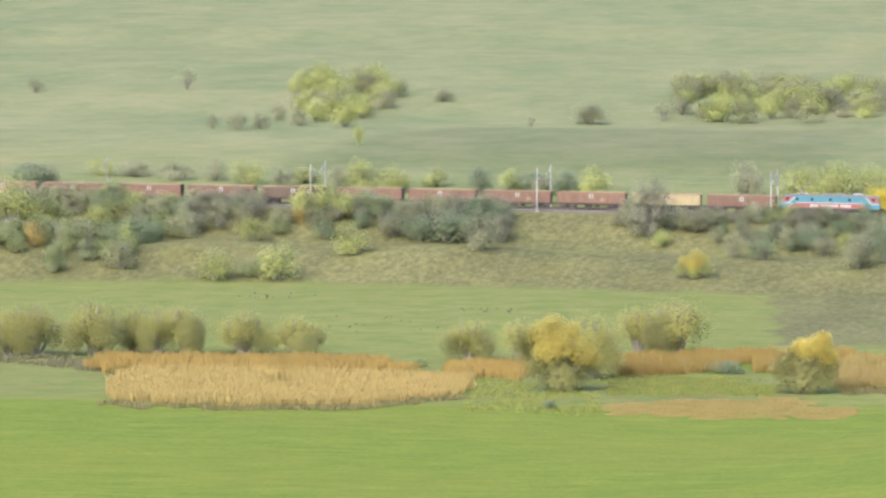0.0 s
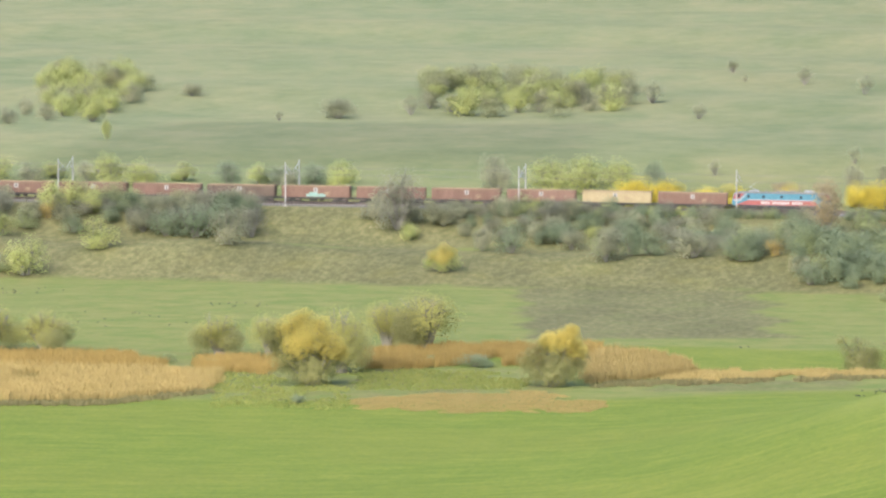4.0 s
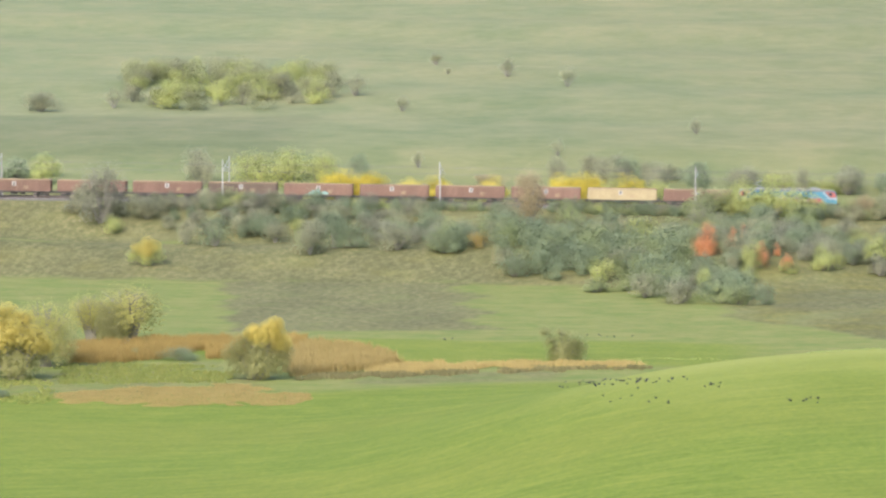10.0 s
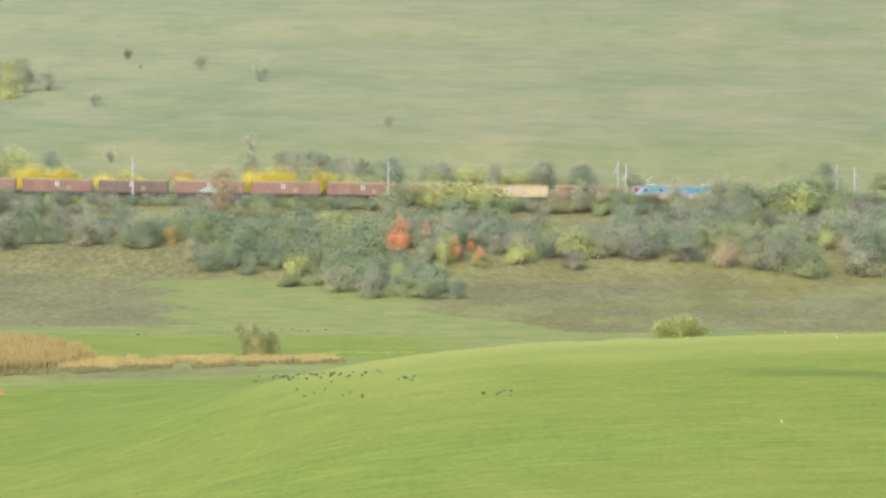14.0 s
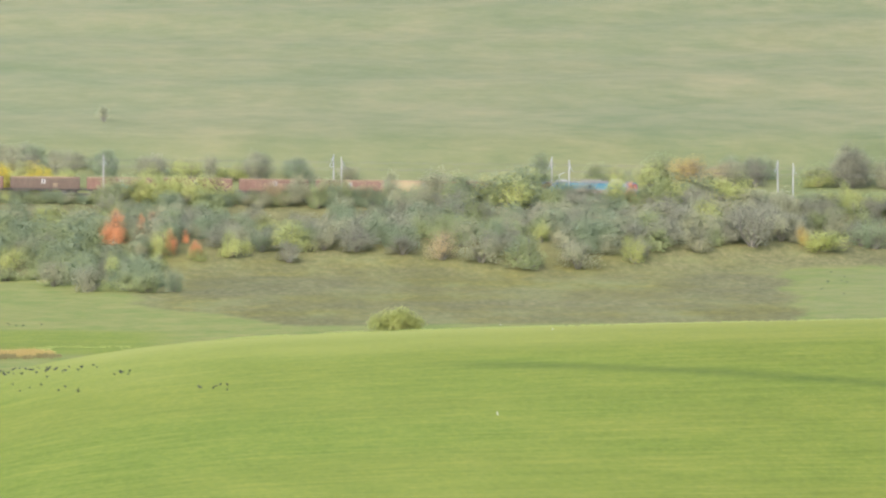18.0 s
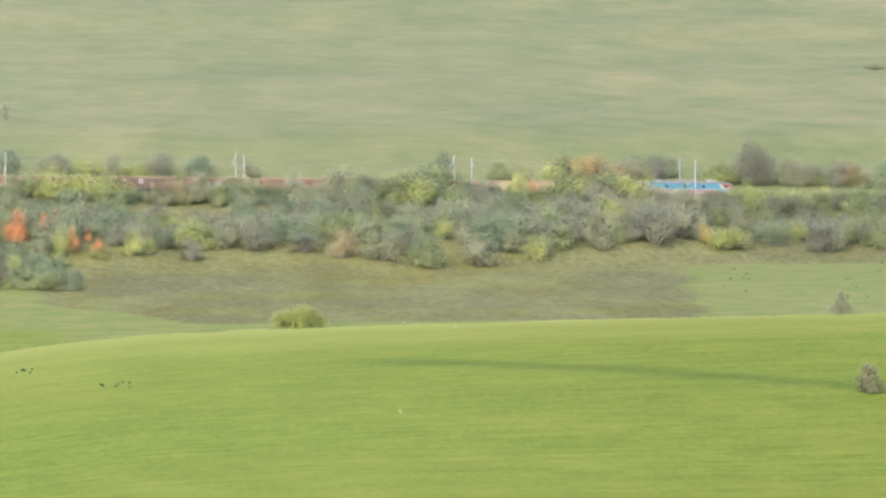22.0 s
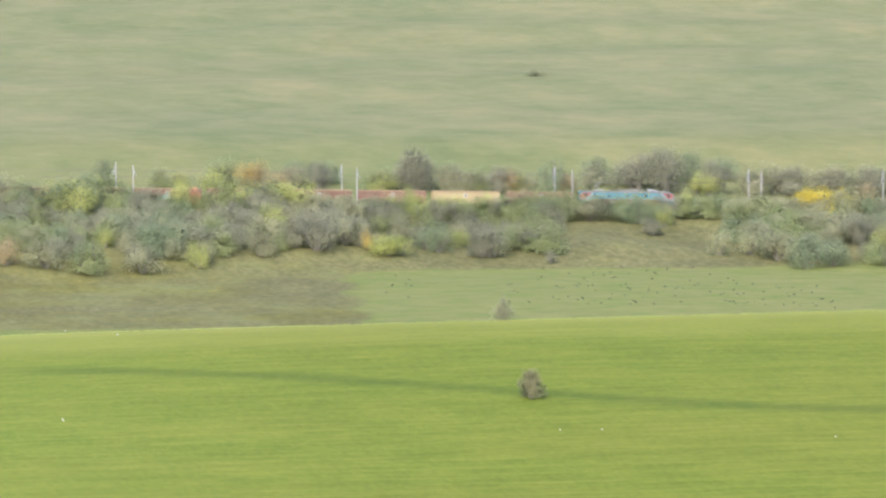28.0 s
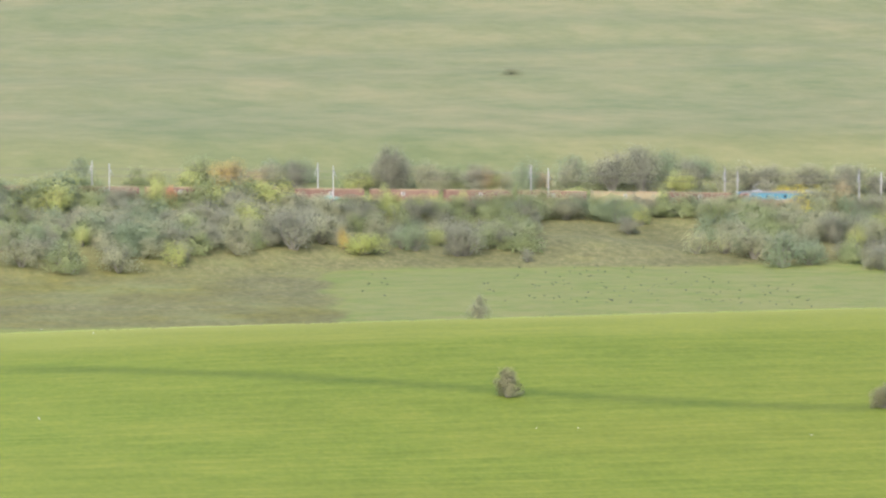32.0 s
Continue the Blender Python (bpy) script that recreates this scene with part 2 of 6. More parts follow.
GRASS = ground_material()

# ---- lie of the land ----
TRACK_Y = 945.0


def sigmoid(v):
    return 1.0 / (1.0 + math.exp(-max(-40.0, min(40.0, v))))


def smooth(a, b, v):
    k = max(0.0, min(1.0, (v - a) / (b - a)))
    return k * k * (3 - 2 * k)


def rail_z(x):
    """Height of the railway bench, which falls gently to the east."""
    c = max(-330.0, min(330.0, x))
    return 8.1 - 0.0145 * c - 1.5e-5 * c * c - 0.012 * (x - c)


def slope_foot(x):
    """Where the valley floor meets the railway slope."""
    return 878 - 24 * math.exp(-((x - 8) / 34) ** 2) - 34 * math.exp(-((x - 70) / 40) ** 2) + 8 * math.sin(x / 37.0)


def spur_height(x):
    return 15.5 * sigmoid((x + 21) / 12) + 0.016 * max(x, 0.0)


def ground_z(x, y):
    """The land: camera hill, field spur, valley floor, railway bench, long far hillside."""
    near = 64.3 - 0.165 * math.hypot(x, max(y, 0.0)) if y > -300 else 64.3
    near = 2.0 * math.log1p(math.exp(max(-40.0, min(40.0, near / 2.0))))
    if y < 560:
        g = max(0.0, 1 - (max(0.0, 560 - y) / 255) ** 1.3)
    else:
        g = 1 - smooth(560, 700, y)
    spur = spur_height(x) * g
    low = max(near, spur) + 0.35 * min(near, spur) / (1 + abs(near - spur))
    low += 0.25 * math.sin(x / 23 + 1) * math.sin(y / 31) * smooth(380, 450, y)
    foot, rz = slope_foot(x), rail_z(x)
    if y > foot:
        u = (y - foot) / (TRACK_Y - 7 - foot)
        if u < 1:
            k = u + 0.12 * math.sin(2 * math.pi * u) - 0.05 * math.sin(4 * math.pi * u)
            rise = rz * k + 0.8 * math.sin(x / 11.0 + 2 * math.sin(x / 29)) * math.sin(math.pi * u) * smooth(0.0, 0.3, u)
            low += rise
        else:
            far = 12.5 + 0.03 * (y - 1000)
            far += 1.6 * math.sin(y / 47 + 0.8 * math.sin(x / 120)) * smooth(1020, 1200, y)
            far += 2.2 * math.sin(x / 160 + y / 300) * smooth(1020, 1300, y)
            far += 0.9 * math.sin(y / 17.0 + 1.4 * math.sin(x / 70 + 1)) * smooth(1060, 1300, y)
            low = rz + (far - rz) * smooth(TRACK_Y + 8, TRACK_Y + 95, y)
            low += 1.3 * smooth(TRACK_Y + 8, TRACK_Y + 16, y)
    return low


# ---- land ----
def cover(x, y):
    """Shares of dry slope grass, dark rough growth and far pasture on the land at (x, y)."""
    foot = slope_foot(x)
    hill = smooth(TRACK_Y + 4, TRACK_Y + 22, y)
    dry = smooth(foot - 8, foot + 8, y) * (1 - hill)
    marsh = smooth(664, 672, y) * (1 - smooth(745, 760, y)) * (1 - smooth(-62, -50, x))
    # fallow plot on the valley floor
    edge = 6 * math.sin(y / 19.0) + 3 * math.sin(y / 7.0 + 1)
    wob = 1.2 * math.sin(y / 5.0) + 0.8 * math.sin(y / 2.3 + x)
    plot = smooth(-2, 2, x + 71 + (y - 766) * 0.1 + wob) * (1 - smooth(-3, 3, x + 31 + (y - 774) * 0.087 + 2 * wob)) * smooth(764, 770, y - 0.16 * (x + 71)) * (1 - smooth(895, 905, y))
    # scrubby lower slope in the east
    line = 107.4 + 0.104 * (y - 766)
    scrub = smooth(-3, 4, x - 4 - 0.62 * max(0.0, 800 - y) + wob) * (1 - smooth(-3, 3, x - line + wob)) * smooth(755, 764, y) * (1 - smooth(872, 890, y))
    # pasture that climbs the slope in the far east
    pasture = smooth(-3, 3, x - line + wob) * smooth(715, 730, y) * (1 - smooth(862, 874, y + 0.5 * edge + 0.9 * max(0.0, x - 196)))
    # darker weed beds and paler strips between them
    beds = sum(math.exp(-((x - bx) / rx) ** 2 - ((y - by) / ry) ** 2) for bx, by, rx, ry in ((105, 786, 6, 9), (94, 779, 6, 7), (62, 842, 22, 8), (84, 835, 14, 7), (30, 782, 9, 5), (48, 812, 16, 7), (14, 800, 6, 10)))
    beds -= sum(math.exp(-((x - bx) / rx) ** 2 - ((y - by) / ry) ** 2) for bx, by, rx, ry in ((106, 835, 8, 24), (35, 840, 12, 12), (72, 800, 16, 6), (25, 820, 10, 8)))
    # worn strip beside the ditch
    strip = smooth(-50, -44, x) * (1 - smooth(-22, -12, x)) * smooth(684, 690, y - 0.25 * (x + 33)) * (1 - smooth(702, 707, y - 0.25 * (x + 33)))
    # fresh green strips on the slope
    glade = math.exp(-((x + 121 + (y - 908) * 1.2) / 9) ** 2 - ((y - 908) / 7) ** 2) + math.exp(-((x + 94) / 5) ** 2 - ((y - 912) / 4) ** 2)
    dry *= 1 - min(1.0, 0.9 * glade)
    dry = max(dry * (1 - 0.85 * pasture), 0.74 * plot, 0.78 * scrub, 0.36 * marsh, 0.55 * strip)
    return dry, max(0.08 * plot, (0.44 + 0.3 * beds) * scrub, 0.28 * dry * (1 - pasture)), hill + 0.4 * pasture


def fallow(x, y):
    """A darker grey-green field on the far side of the railway."""
    wob = 4 * noise.noise((x * 0.02, y * 0.02, 5.0))
    return smooth(-194, -184, x + wob - 0.1 * (y - 1110)) * (1 - smooth(-92, -80, x + wob)) * smooth(1000, 1030, y) * (1 - smooth(-6, 8, y - 1128 - 0.2 * (x + 190) + 2 * wob))


def valley(x, y):
    """Share of valley meadow, dulled in place of haze, against the lush near field."""
    edge = 668 + 22 * sigmoid((x + 40) / 10)
    strip = smooth(-82, -72, x) * (1 - smooth(2, 16, x)) * smooth(714, 720, y) * (1 - smooth(752, 757, y + 1.5 * math.sin(x / 6)))
    return smooth(edge - 4, edge + 6, y) * (1 - 0.9 * strip)


def bank(x, y):
    """Low bank across the near field; its grass and shaded face drawn as colour."""
    line = 8.38151e-05 * x ** 3 + -0.0197523 * x * x + 0.867233 * x + 527.385
    return smooth(30, 46, x) * (1 - smooth(0.8, 4.0 + 0.8 * math.sin(x / 5), abs(y - line)))


def ridge(x, y):
    """Paler grass above the bank, brightest at the crest to imitate grazing light."""
    line = 8.38151e-05 * x ** 3 + -0.0197523 * x * x + 0.867233 * x + 527.385
    drift = 5 * noise.noise((x * 0.05, y * 0.03, 2.0))
    worn = math.exp(-((x - 4) / 9) ** 2 - ((y - 545) / 9) ** 2)
    above = 0.5 * smooth(-2, 9, y - max(line, 545) + drift) + 0.5 * smooth(560, 574, y + 0.4 * drift)
    return max(smooth(-25, 5, x) * above * (1 - smooth(640, 660, y)), 0.4 * worn)


def spaced(stops):
    """Grid lines: (from, to, step) stretches one after another."""
    out = []
    for a, b, step in stops:
        k = max(1, round((b - a) / step))
        out += [a + (b - a) * i / k for i in range(k)]
    return out + [stops[-1][1]]


def land():
    xs = spaced([(-3200, -800, 120), (-800, -300, 20), (-300, 300, 2.5), (300, 800, 20), (800, 3200, 120)])
    ys = spaced([(-400, 380, 12), (380, 960, 1.6), (960, 1400, 4), (1400, 2200, 8), (2200, 4800, 40)])
    verts = [(x, y, ground_z(x, y)) for y in ys for x in xs]
    n = len(xs)
    faces = [(j * n + i, j * n + i + 1, (j + 1) * n + i + 1, (j + 1) * n + i) for j in range(len(ys) - 1) for i in range(n - 1)]
    me = bpy.data.meshes.new("ground")
    me.from_pydata(verts, [], faces)
    col = me.color_attributes.new("cover", "FLOAT_COLOR", "POINT")
    flat = []
    for x, y, _ in verts:
        flat += (*cover(x, y), 1.0)
    col.data.foreach_set("color", flat)
    val = me.attributes.new("valley", "FLOAT", "POINT")
    val.data.foreach_set("value", [valley(x, y) for x, y, _ in verts])
    bnk = me.attributes.new("bank", "FLOAT", "POINT")
    bnk.data.foreach_set("value", [bank(x, y) for x, y, _ in verts])
    rdg = me.attributes.new("ridge", "FLOAT", "POINT")
    rdg.data.foreach_set("value", [ridge(x, y) for x, y, _ in verts])
    flw = me.attributes.new("fallow", "FLOAT", "POINT")
    flw.data.foreach_set("value", [fallow(x, y) for x, y, _ in verts])
    east = me.attributes.new("east", "FLOAT", "POINT")
    east.data.foreach_set("value", [smooth(-190, 120, x) for x, y, _ in verts])
    haze_free = me.attributes.new("haze_free", "FLOAT", "POINT")
    haze_free.data.foreach_set("value", [1 - smooth(TRACK_Y + 10, TRACK_Y + 170, y) for x, y, _ in verts])
    darker_east = me.attributes.new("darker_east", "FLOAT", "POINT")
    darker_east.data.foreach_set("value", [smooth(20, 85, x) for x, y, _ in verts])
    me.polygons.foreach_set("use_smooth", [True] * len(me.polygons))
    me.materials.append(GRASS)
    return tagged(new("ground", me), "rolling grassland with green fields, dry slopes and pale far pasture", "ground", kind="structure")


land()
# ---- plants ----
def part(name, me, material, parent, label=""):
    """Links mesh data, or a bmesh, as one mesh object under a thing or a part."""
    if isinstance(me, bmesh.types.BMesh):
        bm, me = me, bpy.data.meshes.new(name)
        bm.to_mesh(me)
        bm.free()
    if not me.materials:
        me.materials.append(material)
    ob = new(name, me)
    ob.parent = parent
    return tagged(ob, label)


def tube(path, radii, sides=5):
    """Vertices and faces of a tapered tube along a path."""
    verts, faces = [], []
    for i, (p, r) in enumerate(zip(path, radii)):
        a = path[max(0, i - 1)]
        b = path[min(len(path) - 1, i + 1)]
        way = (Vector(b) - Vector(a)).normalized()
        side = way.cross(Vector((0.31, 0.95, 0.1))).normalized()
        up = way.cross(side)
        for k in range(sides):
            w = 2 * math.pi * k / sides
            verts.append(tuple(Vector(p) + r * (math.cos(w) * side + math.sin(w) * up)))
    for i in range(len(path) - 1):
        for k in range(sides):
            a, b = i * sides + k, i * sides + (k + 1) % sides
            faces.append((a, b, b + sides, a + sides))
    faces.append(tuple(range((len(path) - 1) * sides, len(path) * sides)))
    return verts, faces


def joined(name, pieces):
    verts, faces = [], []
    for v, f in pieces:
        o = len(verts)
        verts += v
        faces += [tuple(i + o for i in q) for q in f]
    me = bpy.data.meshes.new(name)
    me.from_pydata(verts, [], faces)
    return me


def leaf_mesh(name, rng, blobs, count, size, hang=0.0, inner=0.35):
    """Small leaf clumps spread through and over the lobes of a crown; blobs: centre, radii."""
    c = np.array([b[0] for b in blobs])
    r = np.array([b[1] for b in blobs])
    weight = (r[:, 0] * r[:, 1] + r[:, 0] * r[:, 2] + r[:, 1] * r[:, 2])
    which = rng.choice(len(blobs), count, p=weight / weight.sum())
    d = rng.normal(size=(count, 3))
    d /= np.linalg.norm(d, axis=1)[:, None]
    depth = np.where(rng.random(count) < inner, rng.uniform(0.25, 0.9, count), rng.normal(0.95, 0.12, count))
    p = c[which] + d * r[which] * depth[:, None]
    p[:, 2] -= hang * rng.random(count) ** 2
    p = p[p[:, 2] > 0.12]
    n = len(p)
    # leaves lie mostly across the way out of the crown and up to the light
    out = p - np.array([0, 0, c[:, 2].mean() * 0.8])
    out /= np.linalg.norm(out, axis=1)[:, None] + 1e-6
    face = out * 0.7 + np.array([0, 0, 0.55]) + rng.normal(size=(n, 3)) * 0.2
    face /= np.linalg.norm(face, axis=1)[:, None]
    u = np.cross(face, rng.normal(size=(n, 3)))
    u /= np.linalg.norm(u, axis=1)[:, None]
    w = np.cross(face, u)
    s = size * rng.uniform(0.6, 1.35, n)[:, None]
    bend = face * s * -0.15
    quad = np.stack([p - u * s * 0.6, p - w * s * 0.38 + bend, p + u * s * 0.6, p + w * s * 0.38 + bend], 1)
    me = bpy.data.meshes.new(name)
    me.from_pydata(quad.reshape(-1, 3).tolist(), [], np.arange(n * 4).reshape(-1, 4).tolist())
    return me


def stems(rng, blobs, trunk_r, forks, lean=0.25):
    """A short trunk or a sheaf of stems that reaches into the lobes of the crown, with twigs."""
    pieces = []
    base = Vector((0, 0, -0.4))
    for centre, radii in blobs:
        top = Vector(centre) + Vector((0, 0, radii[2] * 0.6))
        mid = base.lerp(top, 0.45) + Vector(rng.normal(0, lean, 3).tolist())
        mid.z = max(0.3, min(mid.z, top.z * 0.6))
        start = base + Vector((*rng.normal(0, trunk_r * 0.9, 2), 0))
        pieces.append(tube([start, start.lerp(mid, 0.5), mid, mid.lerp(top, 0.6), top], [trunk_r, trunk_r * 0.8, trunk_r * 0.55, trunk_r * 0.3, trunk_r * 0.08], 4))
        for _ in range(forks):
            a = mid.lerp(top, rng.uniform(0.0, 0.8))
            way = Vector(rng.normal(0, 1, 3).tolist())
            way.z = abs(way.z) * 0.8
            end = a + Vector([v * k for v, k in zip(way.normalized(), radii)]) * rng.uniform(0.7, 1.1)
            pieces.append(tube([a, a.lerp(end, 0.5) + Vector((0, 0, 0.15)), end], [trunk_r * 0.28, trunk_r * 0.16, trunk_r * 0.04], 3))
    return pieces


def lobes(rng, h, w, count, low=0.25, flat=0.8, peak=0.0):
    """Lobes of a crown h high and w wide, whose outline is uneven."""
    out = []
    if peak < 0:
        # a cone: rings of lobes that narrow to a tip
        for i in range(count):
            f = (i + 0.5) / count
            ring = (1 - f) * w * 0.3 * rng.uniform(0.6, 1.0)
            r = w * (0.09 + 0.17 * (1 - f))
            out.append(((math.cos(2.4 * i) * ring, math.sin(2.4 * i) * ring, h * (0.12 + 0.8 * f)), (r, r, r * flat)))
        count = 0
    for i in range(count):
        a = 2.4 * i + rng.uniform(-0.6, 0.6)
        ring = math.sqrt((i + 0.3) / count) * w * 0.34
        r = w * rng.uniform(0.17, 0.27)
        rz = min(r * flat * rng.uniform(0.85, 1.25), h * 0.4)
        z = h * (low + 0.1 + (0.85 - low) * rng.random() ** 0.55) * (1 - 0.28 * ring / (w * 0.34)) + peak * h * (1 - ring / (w * 0.34)) - rz * 0.6
        z = max(rz * 0.6 + h * low * 0.5, min(z, h - rz * 0.95))
        out.append(((math.cos(a) * ring, math.sin(a) * ring, z), (r, r, rz)))
    # bring the crown to its full height and width
    ks = h / max(c[2] + r[2] for c, r in out)
    kw = w / 2 / max(math.hypot(c[0], c[1]) + r[0] * 0.9 for c, r in out)
    return [((c[0] * kw, c[1] * kw, c[2] * ks), (r[0] * kw, r[1] * kw, r[2] * ks)) for c, r in out]


PLANTS = {}


def plant(kind, name, label, category, leaf, seed, h, w, count, leaves, size, trunk_r, forks, low=0.2, flat=0.8, hang=0.0, inner=0.35, peak=0.0, tops=None, share=0.5):
    """One kind of tree or shrub, 5 or more metres high, kept for copies. tops: material of the upper lobes."""
    rng = np.random.default_rng(seed)
    blobs = lobes(rng, h, w, count, low, flat, peak)
    PLANTS.setdefault(kind, []).append(dict(
        name=name, label=label, category=category, h=h, w=w, leaf=leaf, tops=tops,
        wood=joined(name + "_wood", stems(rng, blobs, trunk_r, forks)),
        crown=leaf_mesh(name + "_leaves", rng, [b for b in blobs if tops is None or b[0][2] < h * share], leaves if tops is None else int(leaves * 0.55), size, hang, inner),
        top=None if tops is None else leaf_mesh(name + "_tops", rng, [b for b in blobs if b[0][2] >= h * share] or blobs[:2], int(leaves * 0.5), size, hang, inner)))


FIRST = {}
SHOWN = []
SHOWY = ("red_tree", "lime_shrub", "amber_shrub", "yellow_shrub", "bright_shrub", "rust_shrub", "green_shrub", "pale_shrub")


def grow(kind, x, y, h, w, turn=None, label=""):
    """Plants one of a kind, h metres high and w wide, on the land."""
    i = int(abs(x * 7.3 + y * 3.1)) % len(PLANTS[kind])
    p = PLANTS[kind][i]
    if kind in SHOWY:
        SHOWN.append((x, y, w))
    turn = (x * 37 + y * 11) % 360 if turn is None else turn
    m = pose(x, y, ground_z(x, y) - 0.05, 0, 0, turn) @ Matrix.Diagonal((w / p["w"], w / p["w"], h / p["h"], 1))
    if (kind, i) in FIRST:
        ob = copy_thing(FIRST[kind, i], m)
        ob.scale = (w / p["w"], w / p["w"], h / p["h"])
    else:
        ob = tagged(new(p["name"]), p["label"], p["category"], group=kind.replace("_", " ") + " plants")
        ob.empty_display_size = 0.2
        part("trunk", p["wood"], BARK, ob)
        part("crown", p["crown"], LEAVES[p["leaf"]], ob)
        if p["top"]:
            part("crown_top", p["top"], LEAVES[p["tops"]], ob, "paler yellowing upper leaves")
        FIRST[kind, i] = ob
        ob.matrix_basis = m
    return tagged(ob, label)


for s in range(3):
    plant("willow", "willow_tree", "round olive-green willow with yellowing top at the meadow edge", "tree", "olive", 10 + s, 9, 10, 22, 12000, 0.21, 0.34, 4, 0.4, 0.85, 0.9, 0.4, 0.0, "willow", 0.42)
    plant("grey_shrub", "shrub", "half-bare grey-brown shrub of the railway slope", "shrub", "grey", 30 + s, 5, 5.5, 11, 1950, 0.21, 0.08, 5, 0.1, 0.95, 0.3, 0.55)
    plant("dark_shrub", "shrub", "dense dark green shrub of the railway slope", "shrub", "dark", 40 + s, 5, 5.5, 11, 2100, 0.21, 0.1, 3, 0.08, 0.9, 0.2, 0.4)
    plant("green_shrub", "shrub", "leafy mid-green shrub of the railway slope", "shrub", "green", 50 + s, 5, 5, 11, 2025, 0.21, 0.1, 3, 0.1, 0.95, 0.2, 0.4)
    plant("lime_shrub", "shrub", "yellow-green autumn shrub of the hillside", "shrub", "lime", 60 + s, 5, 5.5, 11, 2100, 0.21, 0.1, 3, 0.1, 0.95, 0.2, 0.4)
for s in range(2):
    plant("umber_shrub", "shrub", "nearly bare grey-brown twiggy shrub of the railway slope", "shrub", "taupe", 130 + s, 5, 5.5, 13, 2300, 0.18, 0.09, 7, 0.05, 0.95, 0.2, 0.6)
    plant("amber_shrub", "shrub", "orange-yellow autumn shrub among dull scrub", "shrub", "amber", 140 + s, 5, 5.5, 12, 2300, 0.19, 0.09, 3, 0.08, 0.95, 0.2, 0.4)
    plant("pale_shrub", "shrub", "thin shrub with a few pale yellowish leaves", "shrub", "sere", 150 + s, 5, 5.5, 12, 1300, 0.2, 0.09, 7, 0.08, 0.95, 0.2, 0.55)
    plant("bright_shrub", "shrub", "rounded bright yellow-green shrub on the slope", "shrub", "bright", 65 + s, 5, 5.5, 12, 3200, 0.19, 0.1, 3, 0.05, 0.95, 0.2, 0.35)
    plant("yellow_shrub", "shrub", "bright yellow autumn shrub on the bank", "shrub", "yellow", 70 + s, 5, 6, 10, 2800, 0.2, 0.1, 4, 0.12, 0.85, 0.1, 0.4)
    plant("red_tree", "young_tree", "slender orange-red autumn tree among green scrub", "tree", "red", 80 + s, 6, 4, 18, 3200, 0.19, 0.1, 2, 0.05, 1.5, 0.1, 0.4, 0.25)
    plant("rust_shrub", "shrub", "rust-brown autumn shrub of the slope", "shrub", "rust", 90 + s, 5, 6, 10, 2400, 0.2, 0.1, 4, 0.12, 0.9, 0.1, 0.45)
    plant("field_bush", "field_bush", "lone brown twiggy bush on the green field", "shrub", "umber", 95 + s, 3.5, 3, 14, 2200, 0.18, 0.07, 7, 0.05, 1.1, 0.1, 0.5, 0.15)
    plant("cone_shrub", "shrub", "dusky cone-shaped twiggy shrub beyond the field edge", "shrub", "grey", 120 + s, 5, 5, 18, 1500, 0.2, 0.08, 5, 0.01, 1.2, 0.1, 0.5, -1)
    plant("bare_tree", "young_tree", "small bare tree paled for haze on the pasture", "tree", "dusky", 100 + s, 5.5, 4, 10, 1100, 0.18, 0.09, 8, 0.35, 1.0, 0.0, 0.5, 0.2)


def shaped_tree(name, label, category, x, y, leaf, tops, body, crown, seed, leaves, stem):
    """A tree of its own shape: lobes (across, along, height, radius) of the body and of the paler crown."""
    rng = np.random.default_rng(seed)
    low = [((a, b, z), (r, r, r * 0.9)) for a, b, z, r in body]
    top = [((a, b, z), (r, r, r * 0.9)) for a, b, z, r in crown]
    ob = tagged(new(name), label, category)
    ob.empty_display_size = 0.2
    part("trunk", joined("trunk", stems(rng, low + top, stem, 5)), BARK, ob)
    part("crown", leaf_mesh("crown", rng, low, leaves, 0.25, 0.4, 0.6), LEAVES[leaf], ob)
    if top:
        part("crown_top", leaf_mesh("crown_top", rng, top, int(leaves * 0.8), 0.25, 0.2, 0.6), LEAVES[tops], ob, "golden upper leaves")
    ob.matrix_basis = pose(x, y, ground_z(x, y) - 0.05)
    return ob


